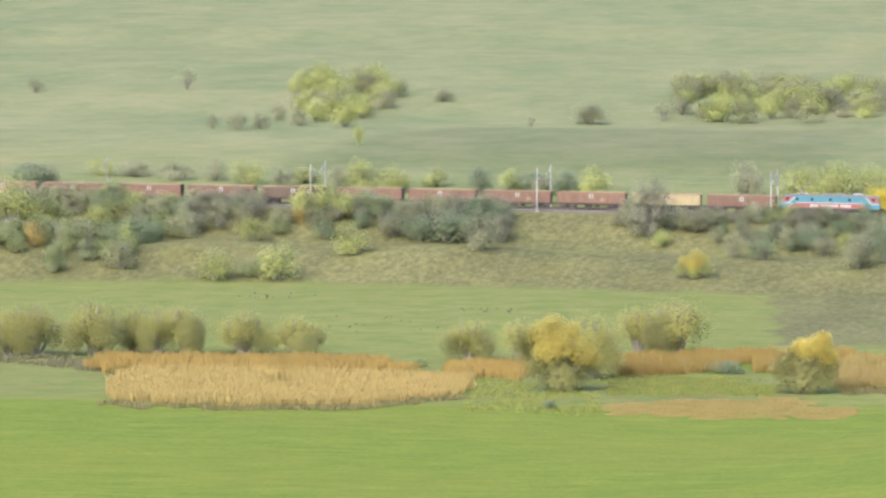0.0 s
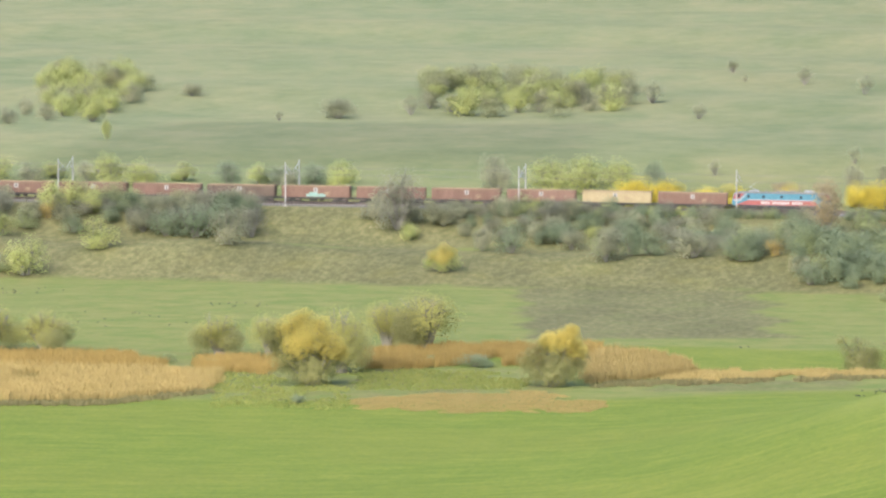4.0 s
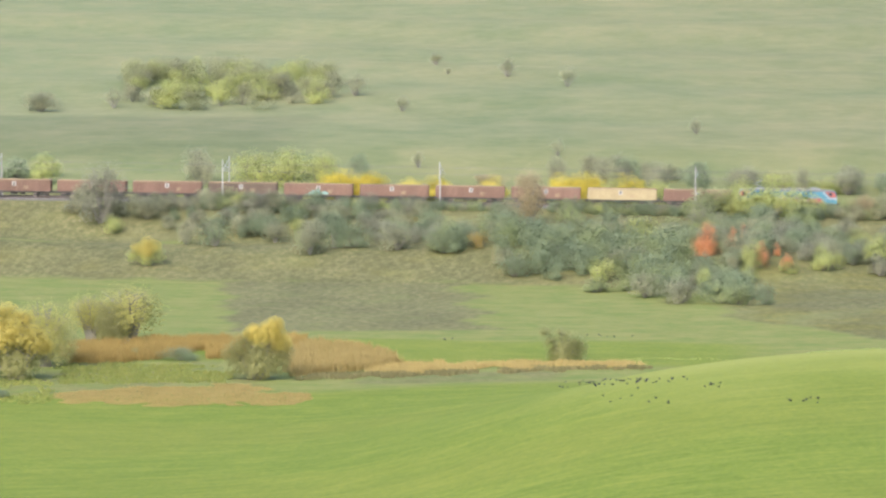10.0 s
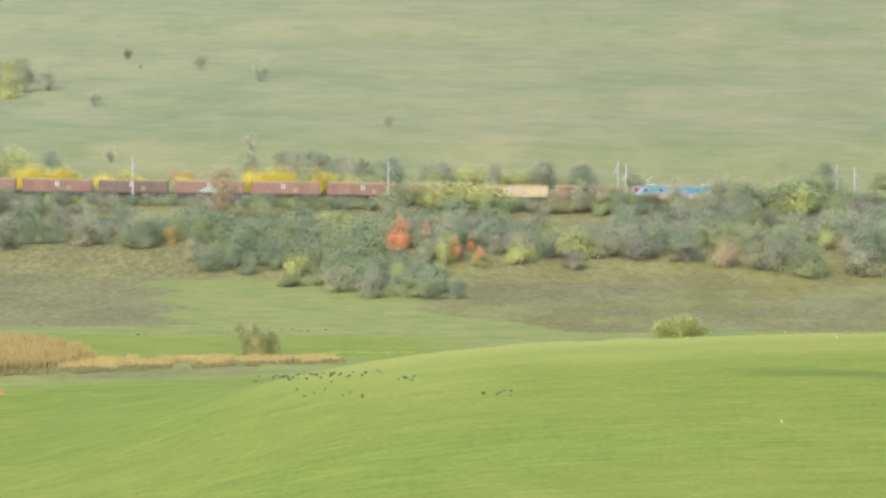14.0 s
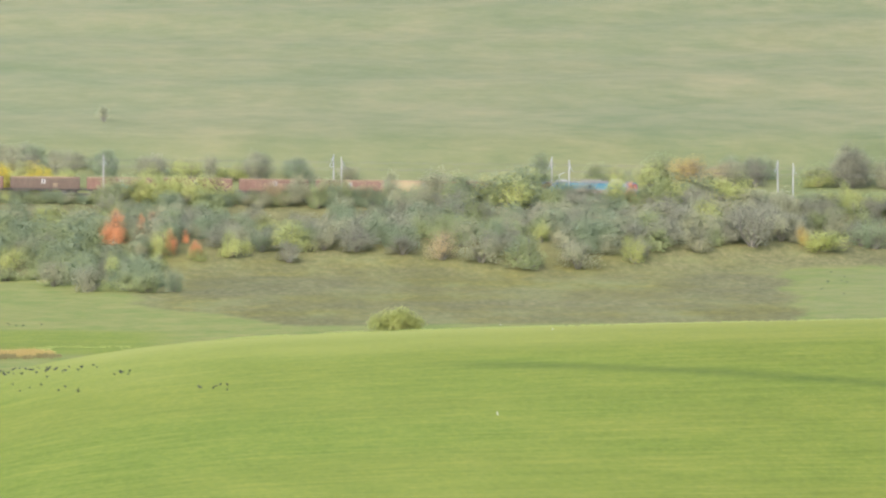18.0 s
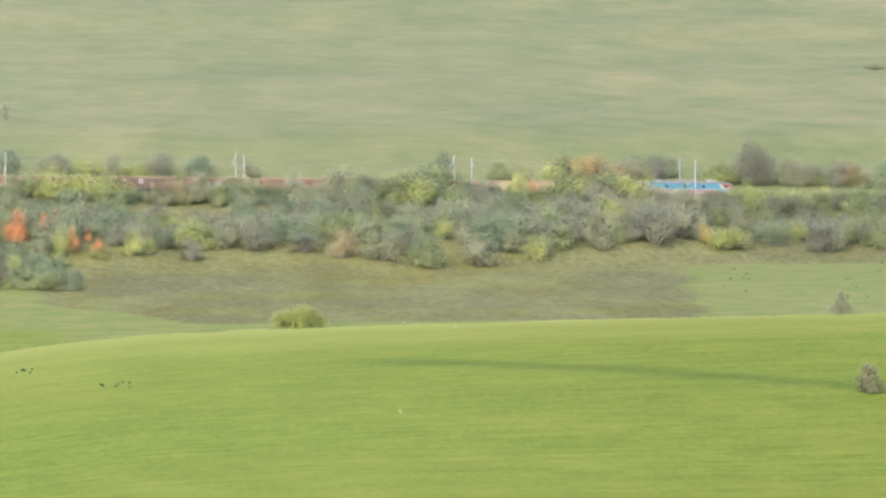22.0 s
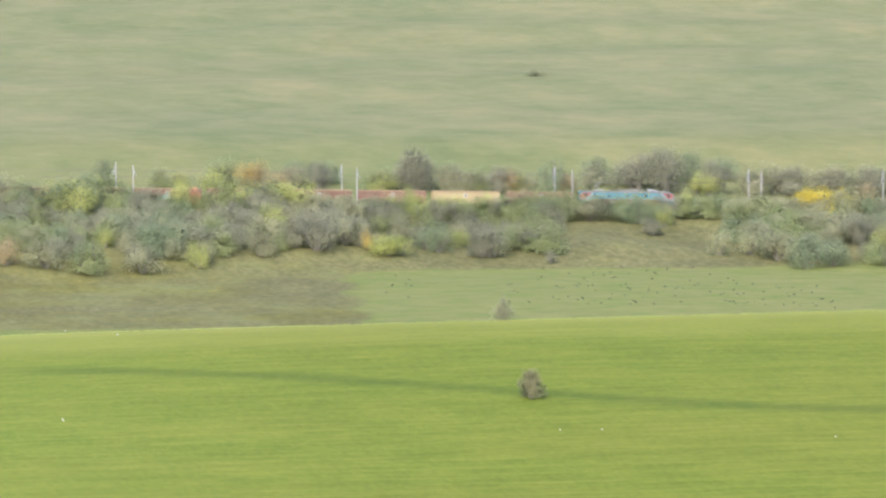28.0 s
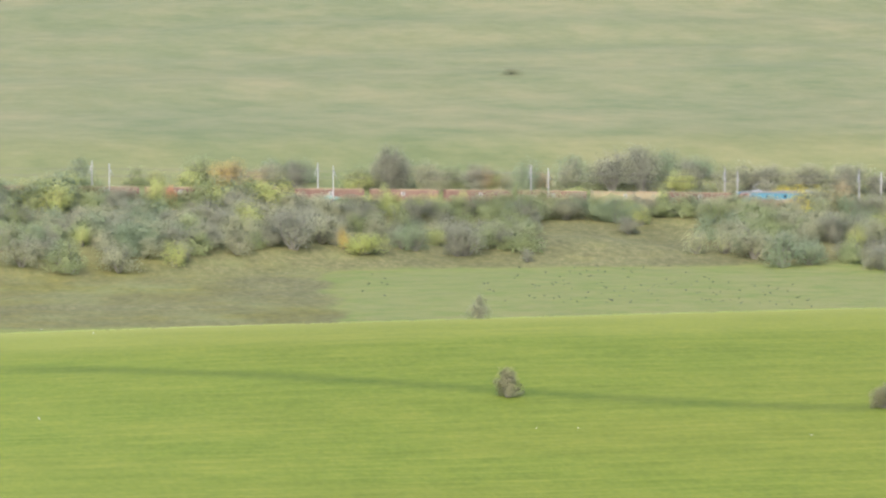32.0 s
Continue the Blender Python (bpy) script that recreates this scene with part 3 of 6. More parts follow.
def thicket(rows, keep, swell):
    """Far scrub that nobody could count: the crowns of many shrubs joined into one mesh. rows: kind, x, y, height, width; keep: share of leaves; swell: their size."""
    verts, faces, slots, count = [], [], [], 0
    kinds = sorted({r[0] for r in rows})
    for kind, x, y, h, w in rows:
        p = PLANTS[kind][int(abs(x * 5.1 + y * 2.3)) % len(PLANTS[kind])]
        src = p["crown"]
        co = np.empty(len(src.vertices) * 3)
        src.vertices.foreach_get("co", co)
        co = co.reshape(-1, 4, 3)
        co = co[:int(len(co) * keep)]
        mid = co.mean(axis=1, keepdims=True)
        co = (mid + (co - mid) * swell) * (w / p["w"], w / p["w"], h / p["h"])
        a = math.radians((x * 53 + y * 17) % 360)
        c, s = math.cos(a), math.sin(a)
        q = co.reshape(-1, 3)
        q = np.stack([q[:, 0] * c - q[:, 1] * s + x, q[:, 0] * s + q[:, 1] * c + y, q[:, 2] + ground_z(x, y) - 0.1], 1)
        verts.append(q)
        n = len(q) // 4
        faces.append(np.arange(n * 4).reshape(-1, 4) + count)
        slots += [kinds.index(kind)] * n
        count += n * 4
    me = bpy.data.meshes.new("thicket")
    me.from_pydata(np.concatenate(verts).tolist(), [], np.concatenate(faces).tolist())
    for kind in kinds:
        me.materials.append(LEAVES[PLANTS[kind][0]["leaf"]])
    me.polygons.foreach_set("material_index", slots)
    return tagged(new("thicket", me), "tangled autumn scrub in grey, green and yellow on the railway slope", "scrub", kind="stuff")


# willows and bushes of the valley floor
grow("willow", -182.2, 732.3, 8.0, 7.8)
grow("willow", -178.6, 733.6, 8.7, 9.9)
grow("willow", -170.2, 736.6, 9.1, 11.4)
grow("willow", -165.4, 742.2, 7.5, 7.4)
grow("willow", -161.4, 739.6, 7.8, 7.3)
grow("willow", -157.3, 740.9, 8.2, 8.8)
grow("willow", -148.8, 743.5, 7.3, 10.5)
grow("willow", -140.3, 741.8, 6.7, 10.3)
grow("willow", -113.6, 738.2, 6.5, 10.2)
grow("willow", -89.8, 748.5, 8.2, 8.8)
grow("willow", -83.7, 746.6, 9.4, 12.4)
shaped_tree("willow_tree", "broad olive willow with golden autumn crown in the reeds", "tree", -93.2, 690.2, "olive", "gold",
            [(-1.2, 0.5, 3.0, 3.0), (2.0, 0.8, 3.2, 2.5), (-3.6, 0.6, 3.8, 2.3), (0.2, -0.8, 1.9, 2.2), (-5.4, 1.5, 7.4, 2.1), (-5.6, 1.5, 5.6, 1.7), (3.4, 1.0, 5.2, 2.0), (0.5, 1.5, 5.8, 2.8)],
            [(-3.0, 0, 8.0, 2.2), (0.1, -0.6, 7.2, 2.5), (2.9, -0.4, 5.6, 2.1), (-1.3, 0.2, 9.3, 1.8), (-2.0, -1.0, 5.8, 2.2), (4.2, -0.3, 4.8, 1.3), (1.3, 0, 8.6, 1.5)], 401, 14000, 0.3)
grow("willow", -91.6, 709.8, 10.0, 10.8)
grow("willow", -106.2, 738.5, 6.8, 7.2)
shaped_tree("willow_tree", "grey-green willow with an orange-gold tip beside the reed bed", "tree", -59.7, 691.5, "olive", "gold",
            [(-2.8, 0, 2.6, 2.3), (0, -0.5, 2.2, 2.5), (2.5, 0, 2.8, 2.1), (-2.1, 0.3, 4.9, 2.1), (-3.8, 0, 3.8, 1.5), (0.2, 0, 4.2, 2.3), (3.4, 0.2, 3.9, 1.6), (-1.4, 0, 6.2, 1.4)],
            [(1.9, 0, 6.8, 1.8), (0.3, 0, 6.3, 1.8), (3.1, 0, 5.1, 1.5), (2.3, 0, 7.8, 1.1), (-0.8, -0.2, 6.5, 1.3)], 402, 10000, 0.22)
grow("dark_shrub", -73.3, 719.0, 2.1, 6.8)
grow("green_shrub", -80.1, 720.5, 1.8, 2.0)
grow("dark_shrub", -91.7, 665.2, 1.5, 2.9)
shaped_tree("willow_shrub", "fan-shaped twiggy willow bush with few leaves", "shrub", -18.7, 723.3, "olive", "olive",
            [(-2.7, 0, 4.3, 1.1), (-1.5, 0, 2.7, 1.4), (0.9, 0, 2.9, 1.7), (2.5, 0, 2.4, 1.3), (0.2, -0.5, 1.3, 1.8), (2.0, 0, 1.2, 1.5), (-1.2, 0.4, 1.2, 1.3), (-0.4, 0, 4.2, 1.0)], [], 403, 4200, 0.12)
grow("green_shrub", -119.4, 726.4, 1.5, 3.7)
grow("green_shrub", -111.7, 719.7, 1.3, 3.6)
# scrub on the railway slope
grow("lime_shrub", -230.1, 925.3, 9.1, 11.7)
grow("amber_shrub", -219.1, 900.1, 4.9, 6.2)
grow("lime_shrub", -224.3, 926.1, 4.5, 8.5)
grow("lime_shrub", -212.0, 926.7, 5.1, 9.5)
grow("green_shrub", -212.6, 888.1, 5.2, 6.1)
grow("green_shrub", -221.7, 895.6, 5.3, 5.7)
grow("grey_shrub", -200.8, 891.1, 5.7, 7.6)
grow("dark_shrub", -205.0, 902.8, 5.1, 9.3)
grow("lime_shrub", -182.7, 887.0, 6.1, 8.9)
grow("lime_shrub", -171.5, 887.5, 7.9, 9.3)
grow("green_shrub", -177.1, 889.7, 3.4, 5.6)
grow("lime_shrub", -181.8, 916.3, 5.2, 7.8)
grow("green_shrub", -178.6, 924.4, 3.9, 6.3)
grow("amber_shrub", -175.3, 929.6, 3.2, 3.8)
grow("lime_shrub", -160.8, 902.4, 6.3, 8.4)
grow("dark_shrub", -145.7, 918.1, 7.2, 12.4)
grow("dark_shrub", -151.4, 920.8, 5.4, 8.3)
grow("grey_shrub", -156.2, 924.1, 5.2, 7.8)
grow("grey_shrub", -136.9, 901.7, 7.9, 9.2)
grow("umber_shrub", -135.4, 919.6, 6.4, 6.7)
grow("dark_shrub", -169.5, 924.4, 3.7, 5.8)
grow("grey_shrub", -194.9, 920.1, 5.2, 8.4)
grow("umber_shrub", -109.0, 926.5, 11.8, 11.5)
grow("grey_shrub", -112.8, 931.8, 6.7, 6.3)
grow("lime_shrub", -106.2, 920.6, 3.9, 5.2)
shaped_tree("shrub", "yellow autumn shrub with greener skirts on the bank", "shrub", -96.1, 883.6, "lime", "gold",
            [(-2.4, 0, 1.9, 1.3), (0, -0.3, 1.7, 1.6), (2.2, 0, 2.0, 1.4), (-1.0, 0.3, 3.0, 1.5), (1.4, 0.2, 3.2, 1.5)],
            [(0.2, -0.3, 4.2, 1.4), (-1.6, -0.3, 3.2, 1.3), (1.4, -0.4, 3.6, 1.3), (0.1, -0.9, 2.7, 1.4)], 404, 2600, 0.1)
grow("grey_shrub", -100.8, 928.5, 4.2, 8.3)
grow("dark_shrub", -85.5, 899.6, 6.5, 7.6)
grow("grey_shrub", -91.6, 909.3, 5.2, 5.6)
grow("grey_shrub", -82.2, 918.9, 5.3, 6.7)
grow("lime_shrub", -72.5, 922.4, 2.7, 4.1)
grow("grey_shrub", -67.7, 890.0, 7.5, 8.0)
grow("dark_shrub", -64.0, 896.7, 7.5, 5.5)
grow("umber_shrub", -81.3, 932.0, 4.1, 10.4)
grow("green_shrub", -68.9, 896.6, 5.4, 7.2)
grow("grey_shrub", -75.8, 912.9, 4.8, 6.1)
grow("dark_shrub", -60.4, 897.7, 4.5, 9.0)
grow("grey_shrub", -52.5, 892.4, 6.0, 8.0)
grow("dark_shrub", -43.8, 888.0, 5.0, 7.9)
grow("rust_shrub", -30.0, 922.8, 10.8, 8.2)
grow("grey_shrub", -33.8, 925.8, 5.1, 6.2)
grow("amber_shrub", -37.9, 890.1, 3.3, 4.5)
grow("green_shrub", -22.9, 926.5, 4.9, 6.4)
grow("green_shrub", -21.6, 916.4, 4.2, 6.1)
grow("lime_shrub", -9.3, 915.1, 5.7, 8.4)
grow("lime_shrub", -0.1, 917.3, 2.9, 4.3)
grow("lime_shrub", -16.0, 865.0, 5.0, 6.0)
grow("green_shrub", -16.2, 849.4, 2.8, 7.1)
grow("dark_shrub", -15.5, 917.5, 5.7, 7.4)
grow("dark_shrub", -24.6, 875.3, 5.7, 8.3)
grow("grey_shrub", -10.8, 873.1, 5.3, 10.2)
grow("grey_shrub", -5.2, 909.2, 4.9, 6.6)
grow("dark_shrub", -30.8, 872.2, 5.0, 7.8)
grow("red_tree", 2.0, 880.3, 6.4, 5.5)
grow("red_tree", 6.7, 896.9, 3.9, 2.6)
grow("red_tree", 8.9, 912.5, 3.0, 2.0)
grow("red_tree", 11.5, 870.4, 4.7, 3.4)
grow("red_tree", 16.0, 869.5, 3.1, 3.0)
grow("red_tree", 14.4, 880.0, 2.6, 1.8)
grow("lime_shrub", 9.8, 867.9, 5.7, 5.0)
grow("lime_shrub", 16.3, 867.5, 2.4, 4.1)
grow("lime_shrub", 1.8, 852.7, 4.7, 4.0)
grow("green_shrub", 7.4, 821.3, 3.9, 6.6)
grow("lime_shrub", 9.5, 860.4, 3.3, 4.0)
grow("green_shrub", 4.1, 824.8, 3.8, 6.6)
grow("dark_shrub", 11.4, 822.4, 3.9, 4.8)
grow("grey_shrub", -2.4, 824.7, 4.8, 8.5)
grow("grey_shrub", -8.0, 836.6, 4.7, 7.9)
grow("dark_shrub", 6.7, 869.4, 3.8, 5.8)
grow("lime_shrub", 22.0, 871.7, 4.7, 5.6)
grow("lime_shrub", 24.9, 873.7, 3.5, 3.3)
grow("lime_shrub", 29.2, 914.6, 3.4, 6.3)
grow("lime_shrub", 33.0, 879.5, 5.8, 9.8)
grow("lime_shrub", 23.9, 936.5, 3.6, 3.1)
grow("dark_shrub", 27.6, 878.6, 4.8, 5.9)
grow("umber_shrub", 32.1, 869.0, 4.2, 6.3)
grow("amber_shrub", 7.0, 936.5, 3.5, 5.4)
grow("green_shrub", 39.7, 932.4, 5.0, 4.4)
grow("rust_shrub", 31.7, 936.5, 4.8, 7.8)
grow("rust_shrub", 48.8, 936.5, 4.7, 6.5)
grow("bare_tree", 53.5, 936.5, 6.9, 5.0)
grow("umber_shrub", 51.8, 872.5, 3.8, 7.3)
grow("rust_shrub", 58.3, 867.3, 5.7, 6.8)
grow("umber_shrub", 44.2, 877.2, 4.7, 11.0)
grow("grey_shrub", 38.4, 879.8, 3.9, 5.9)
grow("green_shrub", 67.2, 908.1, 7.5, 6.3)
grow("lime_shrub", 76.1, 929.8, 7.2, 9.6)
grow("green_shrub", 72.2, 933.5, 5.6, 6.5)
grow("dark_shrub", 65.9, 933.6, 6.1, 7.5)
grow("dark_shrub", 57.1, 910.4, 5.5, 7.3)
grow("umber_shrub", 64.9, 912.1, 5.0, 6.3)
grow("lime_shrub", 76.5, 879.9, 4.4, 4.1)
grow("green_shrub", 61.9, 876.7, 3.3, 6.1)
grow("dark_shrub", 89.4, 916.0, 5.6, 11.5)
grow("lime_shrub", 95.6, 936.5, 7.1, 5.5)
grow("red_tree", 98.0, 936.5, 4.8, 3.2)
grow("umber_shrub", 102.4, 912.1, 7.0, 12.1)
grow("lime_shrub", 91.6, 868.0, 5.7, 5.1)
grow("grey_shrub", 81.2, 861.2, 6.1, 8.9)
grow("green_shrub", 72.3, 860.0, 6.2, 8.9)
grow("grey_shrub", 64.9, 864.7, 6.1, 8.9)
grow("lime_shrub", 109.9, 913.9, 6.6, 7.4)
grow("green_shrub", 107.4, 884.5, 3.8, 5.2)
grow("grey_shrub", 103.8, 879.6, 5.2, 7.1)
grow("umber_shrub", 114.6, 886.3, 7.9, 11.8)
grow("amber_shrub", 123.8, 889.1, 4.5, 3.4)
grow("bright_shrub", 127.4, 885.5, 4.1, 10.0)
grow("lime_shrub", 138.3, 936.5, 6.1, 5.3)
grow("dark_shrub", 134.7, 892.3, 4.4, 6.2)
grow("umber_shrub", 143.6, 884.6, 4.7, 7.2)
grow("lime_shrub", 142.8, 898.5, 3.5, 5.1)
grow("lime_shrub", 153.1, 936.5, 5.2, 4.4)
grow("green_shrub", 139.2, 922.5, 6.1, 6.5)
grow("grey_shrub", 120.6, 893.2, 6.4, 9.3)
grow("grey_shrub", 132.8, 925.7, 4.5, 9.6)
grow("umber_shrub", 153.2, 890.8, 3.9, 6.3)
grow("umber_shrub", 154.9, 876.8, 2.7, 3.6)
grow("umber_shrub", 145.1, 884.8, 6.3, 9.2)
grow("dark_shrub", 136.8, 890.2, 6.0, 7.2)
grow("lime_shrub", 142.0, 900.8, 3.5, 4.3)
grow("dark_shrub", 163.2, 930.1, 5.2, 9.7)
grow("grey_shrub", 171.9, 930.6, 4.6, 8.7)
grow("dark_shrub", 180.9, 929.6, 5.2, 7.6)
grow("umber_shrub", 181.6, 919.7, 3.5, 6.5)
grow("lime_shrub", 185.4, 927.9, 4.0, 4.4)
grow("lime_shrub", 191.4, 936.5, 6.1, 3.4)
grow("pale_shrub", 187.2, 885.2, 5.0, 6.3)
grow("pale_shrub", 192.2, 884.5, 4.4, 6.3)
grow("green_shrub", 199.4, 927.7, 5.1, 7.6)
grow("grey_shrub", 195.9, 877.9, 6.9, 10.2)
grow("dark_shrub", 198.2, 865.4, 6.8, 9.1)
grow("dark_shrub", 204.3, 870.1, 5.4, 7.2)
grow("green_shrub", 218.9, 925.1, 5.7, 7.6)
grow("yellow_shrub", 217.7, 936.5, 5.2, 9.9)
grow("rust_shrub", 226.2, 936.5, 7.4, 5.6)
grow("lime_shrub", 217.3, 888.7, 4.9, 4.3)
grow("lime_shrub", 230.2, 922.5, 4.2, 6.6)
grow("lime_shrub", 225.5, 884.8, 3.9, 5.3)
grow("umber_shrub", 216.3, 868.5, 5.4, 8.2)
grow("umber_shrub", 211.5, 831.4, 5.2, 6.9)
grow("umber_shrub", 213.7, 892.3, 5.5, 7.4)
grow("dark_shrub", 228.0, 924.6, 4.8, 6.6)
# shrubs behind the railway
grow("dark_shrub", -240.1, 981.5, 4.3, 10.7)
grow("grey_shrub", -234.7, 978.4, 4.5, 5.6)
grow("dark_shrub", -132.3, 981.7, 4.6, 7.2)
grow("dark_shrub", -138.8, 980.6, 4.0, 9.9)
grow("lime_shrub", -143.0, 982.3, 4.4, 6.6)
grow("lime_shrub", -127.2, 985.8, 4.4, 7.8)
grow("dark_shrub", -150.5, 988.0, 4.0, 6.7)
grow("lime_shrub", -158.8, 986.7, 4.0, 7.8)
grow("lime_shrub", -166.6, 979.3, 5.3, 7.8)
grow("lime_shrub", -172.0, 978.3, 6.7, 7.8)
grow("grey_shrub", -177.5, 983.6, 4.5, 6.7)
grow("lime_shrub", -185.2, 988.4, 3.9, 9.0)
grow("grey_shrub", -188.5, 981.6, 4.0, 6.7)
grow("lime_shrub", -196.3, 986.5, 5.6, 9.0)
grow("grey_shrub", -204.1, 991.2, 5.1, 6.8)
grow("grey_shrub", -212.4, 992.2, 4.3, 9.1)
grow("grey_shrub", -221.8, 997.8, 3.7, 9.1)
grow("lime_shrub", -229.1, 999.0, 4.1, 6.9)
grow("grey_shrub", -96.5, 979.2, 7.1, 8.2)
grow("lime_shrub", -86.2, 987.8, 6.1, 10.0)
grow("lime_shrub", -79.4, 986.6, 6.4, 9.9)
grow("lime_shrub", -73.0, 989.2, 5.5, 7.7)
grow("dark_shrub", -65.8, 991.3, 5.0, 5.0)
grow("bare_tree", -54.9, 1005.8, 3.6, 3.4)
grow("bare_tree", -27.3, 994.3, 4.4, 5.0)
grow("bare_tree", -27.6, 1024.5, 4.0, 3.7)
grow("rust_shrub", -31.8, 969.0, 4.1, 6.5)
grow("rust_shrub", -39.7, 976.8, 2.7, 8.7)
grow("grey_shrub", -15.9, 992.5, 5.5, 10.0)
grow("grey_shrub", -5.9, 990.7, 3.9, 8.8)
grow("grey_shrub", -20.4, 996.3, 5.0, 6.7)
grow("dark_shrub", -13.4, 987.4, 5.5, 8.8)
grow("grey_shrub", -9.0, 983.4, 4.9, 5.5)
grow("dark_shrub", -0.2, 984.1, 4.4, 6.6)
grow("grey_shrub", 9.7, 984.9, 3.8, 6.6)
grow("lime_shrub", 15.1, 981.0, 3.8, 5.5)
grow("lime_shrub", 25.8, 972.8, 3.8, 6.5)
grow("dark_shrub", 0.9, 986.6, 4.6, 5.5)
grow("grey_shrub", 9.7, 981.2, 4.6, 8.8)
grow("lime_shrub", 17.3, 975.6, 4.1, 6.5)
grow("grey_shrub", 29.3, 978.5, 4.4, 6.6)
grow("dark_shrub", 37.6, 979.2, 4.4, 7.1)
grow("lime_shrub", 22.8, 977.9, 2.7, 5.5)
grow("dark_shrub", 37.2, 983.2, 3.5, 6.6)
grow("grey_shrub", 30.1, 982.7, 5.5, 6.6)
grow("grey_shrub", 47.4, 977.2, 2.7, 6.6)
grow("grey_shrub", 65.8, 958.7, 3.9, 9.7)
grow("dark_shrub", 84.7, 978.2, 5.5, 6.6)
grow("green_shrub", 95.8, 978.9, 3.8, 6.6)
grow("lime_shrub", 99.5, 977.5, 3.3, 4.4)
grow("lime_shrub", 77.4, 968.8, 3.3, 6.5)
grow("green_shrub", 107.6, 975.6, 6.8, 9.9)
grow("rust_shrub", 113.7, 971.8, 5.5, 7.6)
grow("rust_shrub", 120.3, 976.3, 4.6, 6.6)
grow("dark_shrub", 126.4, 980.4, 5.0, 6.6)
grow("dark_shrub", 129.4, 982.0, 5.0, 6.6)
grow("lime_shrub", 138.2, 973.4, 4.4, 8.8)
grow("grey_shrub", 144.9, 973.7, 7.7, 9.9)
grow("grey_shrub", 151.7, 974.1, 6.6, 6.6)
grow("green_shrub", 157.3, 974.4, 5.0, 6.6)
grow("grey_shrub", 163.0, 981.7, 4.4, 5.6)
grow("grey_shrub", 146.6, 978.5, 7.7, 9.9)
grow("grey_shrub", 157.3, 975.3, 4.4, 6.6)
grow("rust_shrub", 163.4, 971.7, 5.5, 7.7)
grow("rust_shrub", 175.4, 976.0, 3.9, 5.5)
grow("dark_shrub", 182.3, 983.0, 6.1, 8.9)
grow("grey_shrub", 189.6, 979.9, 6.7, 12.3)
grow("grey_shrub", 195.4, 980.1, 8.9, 11.2)
grow("dark_shrub", 202.3, 986.4, 6.7, 9.0)
grow("dark_shrub", 209.9, 989.4, 5.1, 9.0)
grow("lime_shrub", 202.8, 969.6, 5.5, 6.6)
grow("grey_shrub", 216.8, 973.9, 6.7, 12.2)
grow("grey_shrub", 227.2, 974.2, 6.1, 13.4)
grow("grey_shrub", 236.4, 974.5, 6.2, 12.3)
grow("yellow_shrub", 227.1, 961.9, 2.2, 12.1)
grow("rust_shrub", 230.7, 953.0, 6.3, 6.6)
grow("yellow_shrub", 222.9, 970.4, 1.3, 6.7)
grow("lime_shrub", 179.8, 963.8, 2.4, 6.6)
grow("grey_shrub", 243.4, 974.7, 4.5, 7.8)
grow("green_shrub", 139.9, 978.2, 4.4, 6.6)
grow("dark_shrub", 122.5, 981.1, 5.0, 6.6)
grow("yellow_shrub", -65.1, 957.0, 5.5, 9.6)
grow("yellow_shrub", -70.5, 957.0, 4.9, 5.4)
grow("yellow_shrub", -60.3, 957.0, 4.7, 5.4)
grow("yellow_shrub", -49.6, 957.0, 4.6, 8.6)
grow("yellow_shrub", -53.8, 957.0, 4.2, 6.4)
grow("yellow_shrub", -20.2, 957.0, 5.7, 8.5)
grow("yellow_shrub", -13.2, 957.0, 5.7, 8.5)
grow("yellow_shrub", -25.0, 957.0, 5.4, 6.4)
grow("yellow_shrub", -67.0, 957.0, 5.5, 8.6)
grow("yellow_shrub", -62.2, 957.0, 5.1, 6.4)
grow("yellow_shrub", -21.5, 957.0, 5.8, 8.5)
grow("lime_shrub", -15.1, 957.0, 5.6, 8.5)
grow("lime_shrub", 9.5, 957.0, 5.6, 6.4)
grow("yellow_shrub", -37.6, 957.0, 4.9, 6.4)
grow("lime_shrub", -6.8, 957.0, 5.1, 6.4)
grow("yellow_shrub", 226.3, 957.0, 4.4, 4.4)
grow("yellow_shrub", 221.8, 957.0, 4.5, 9.9)
grow("yellow_shrub", 219.3, 957.0, 4.3, 6.6)
grow("yellow_shrub", -67.9, 958.0, 4.6, 5.4)
grow("yellow_shrub", -61.9, 958.0, 4.5, 5.4)
grow("yellow_shrub", -47.5, 958.0, 3.6, 5.4)
grow("yellow_shrub", -22.8, 958.0, 5.0, 5.3)
grow("yellow_shrub", -17.5, 958.0, 4.8, 6.4)
grow("yellow_shrub", -11.1, 958.0, 4.6, 5.3)
grow("yellow_shrub", -25.8, 958.0, 5.1, 5.3)
grow("yellow_shrub", -18.9, 958.0, 4.8, 5.3)
grow("lime_shrub", -10.9, 958.0, 4.6, 5.3)
grow("yellow_shrub", -61.2, 958.0, 4.9, 7.5)
grow("yellow_shrub", -67.7, 958.0, 4.6, 5.4)
# taller growth beyond the track
grow("lime_shrub", 105.8, 972.0, 5.4, 7.9)
grow("amber_shrub", 113.0, 972.0, 6.3, 9.0)
grow("rust_shrub", 118.2, 972.0, 4.2, 6.6)
grow("grey_shrub", 121.8, 972.0, 6.6, 7.9)
grow("umber_shrub", 126.2, 972.0, 6.4, 6.6)
grow("umber_shrub", 144.4, 972.0, 7.5, 10.1)
grow("grey_shrub", 152.2, 972.0, 4.9, 8.8)
grow("umber_shrub", 161.0, 972.0, 5.0, 8.8)
grow("grey_shrub", 166.6, 972.0, 4.7, 7.7)
grow("lime_shrub", 82.8, 972.0, 4.1, 5.4)
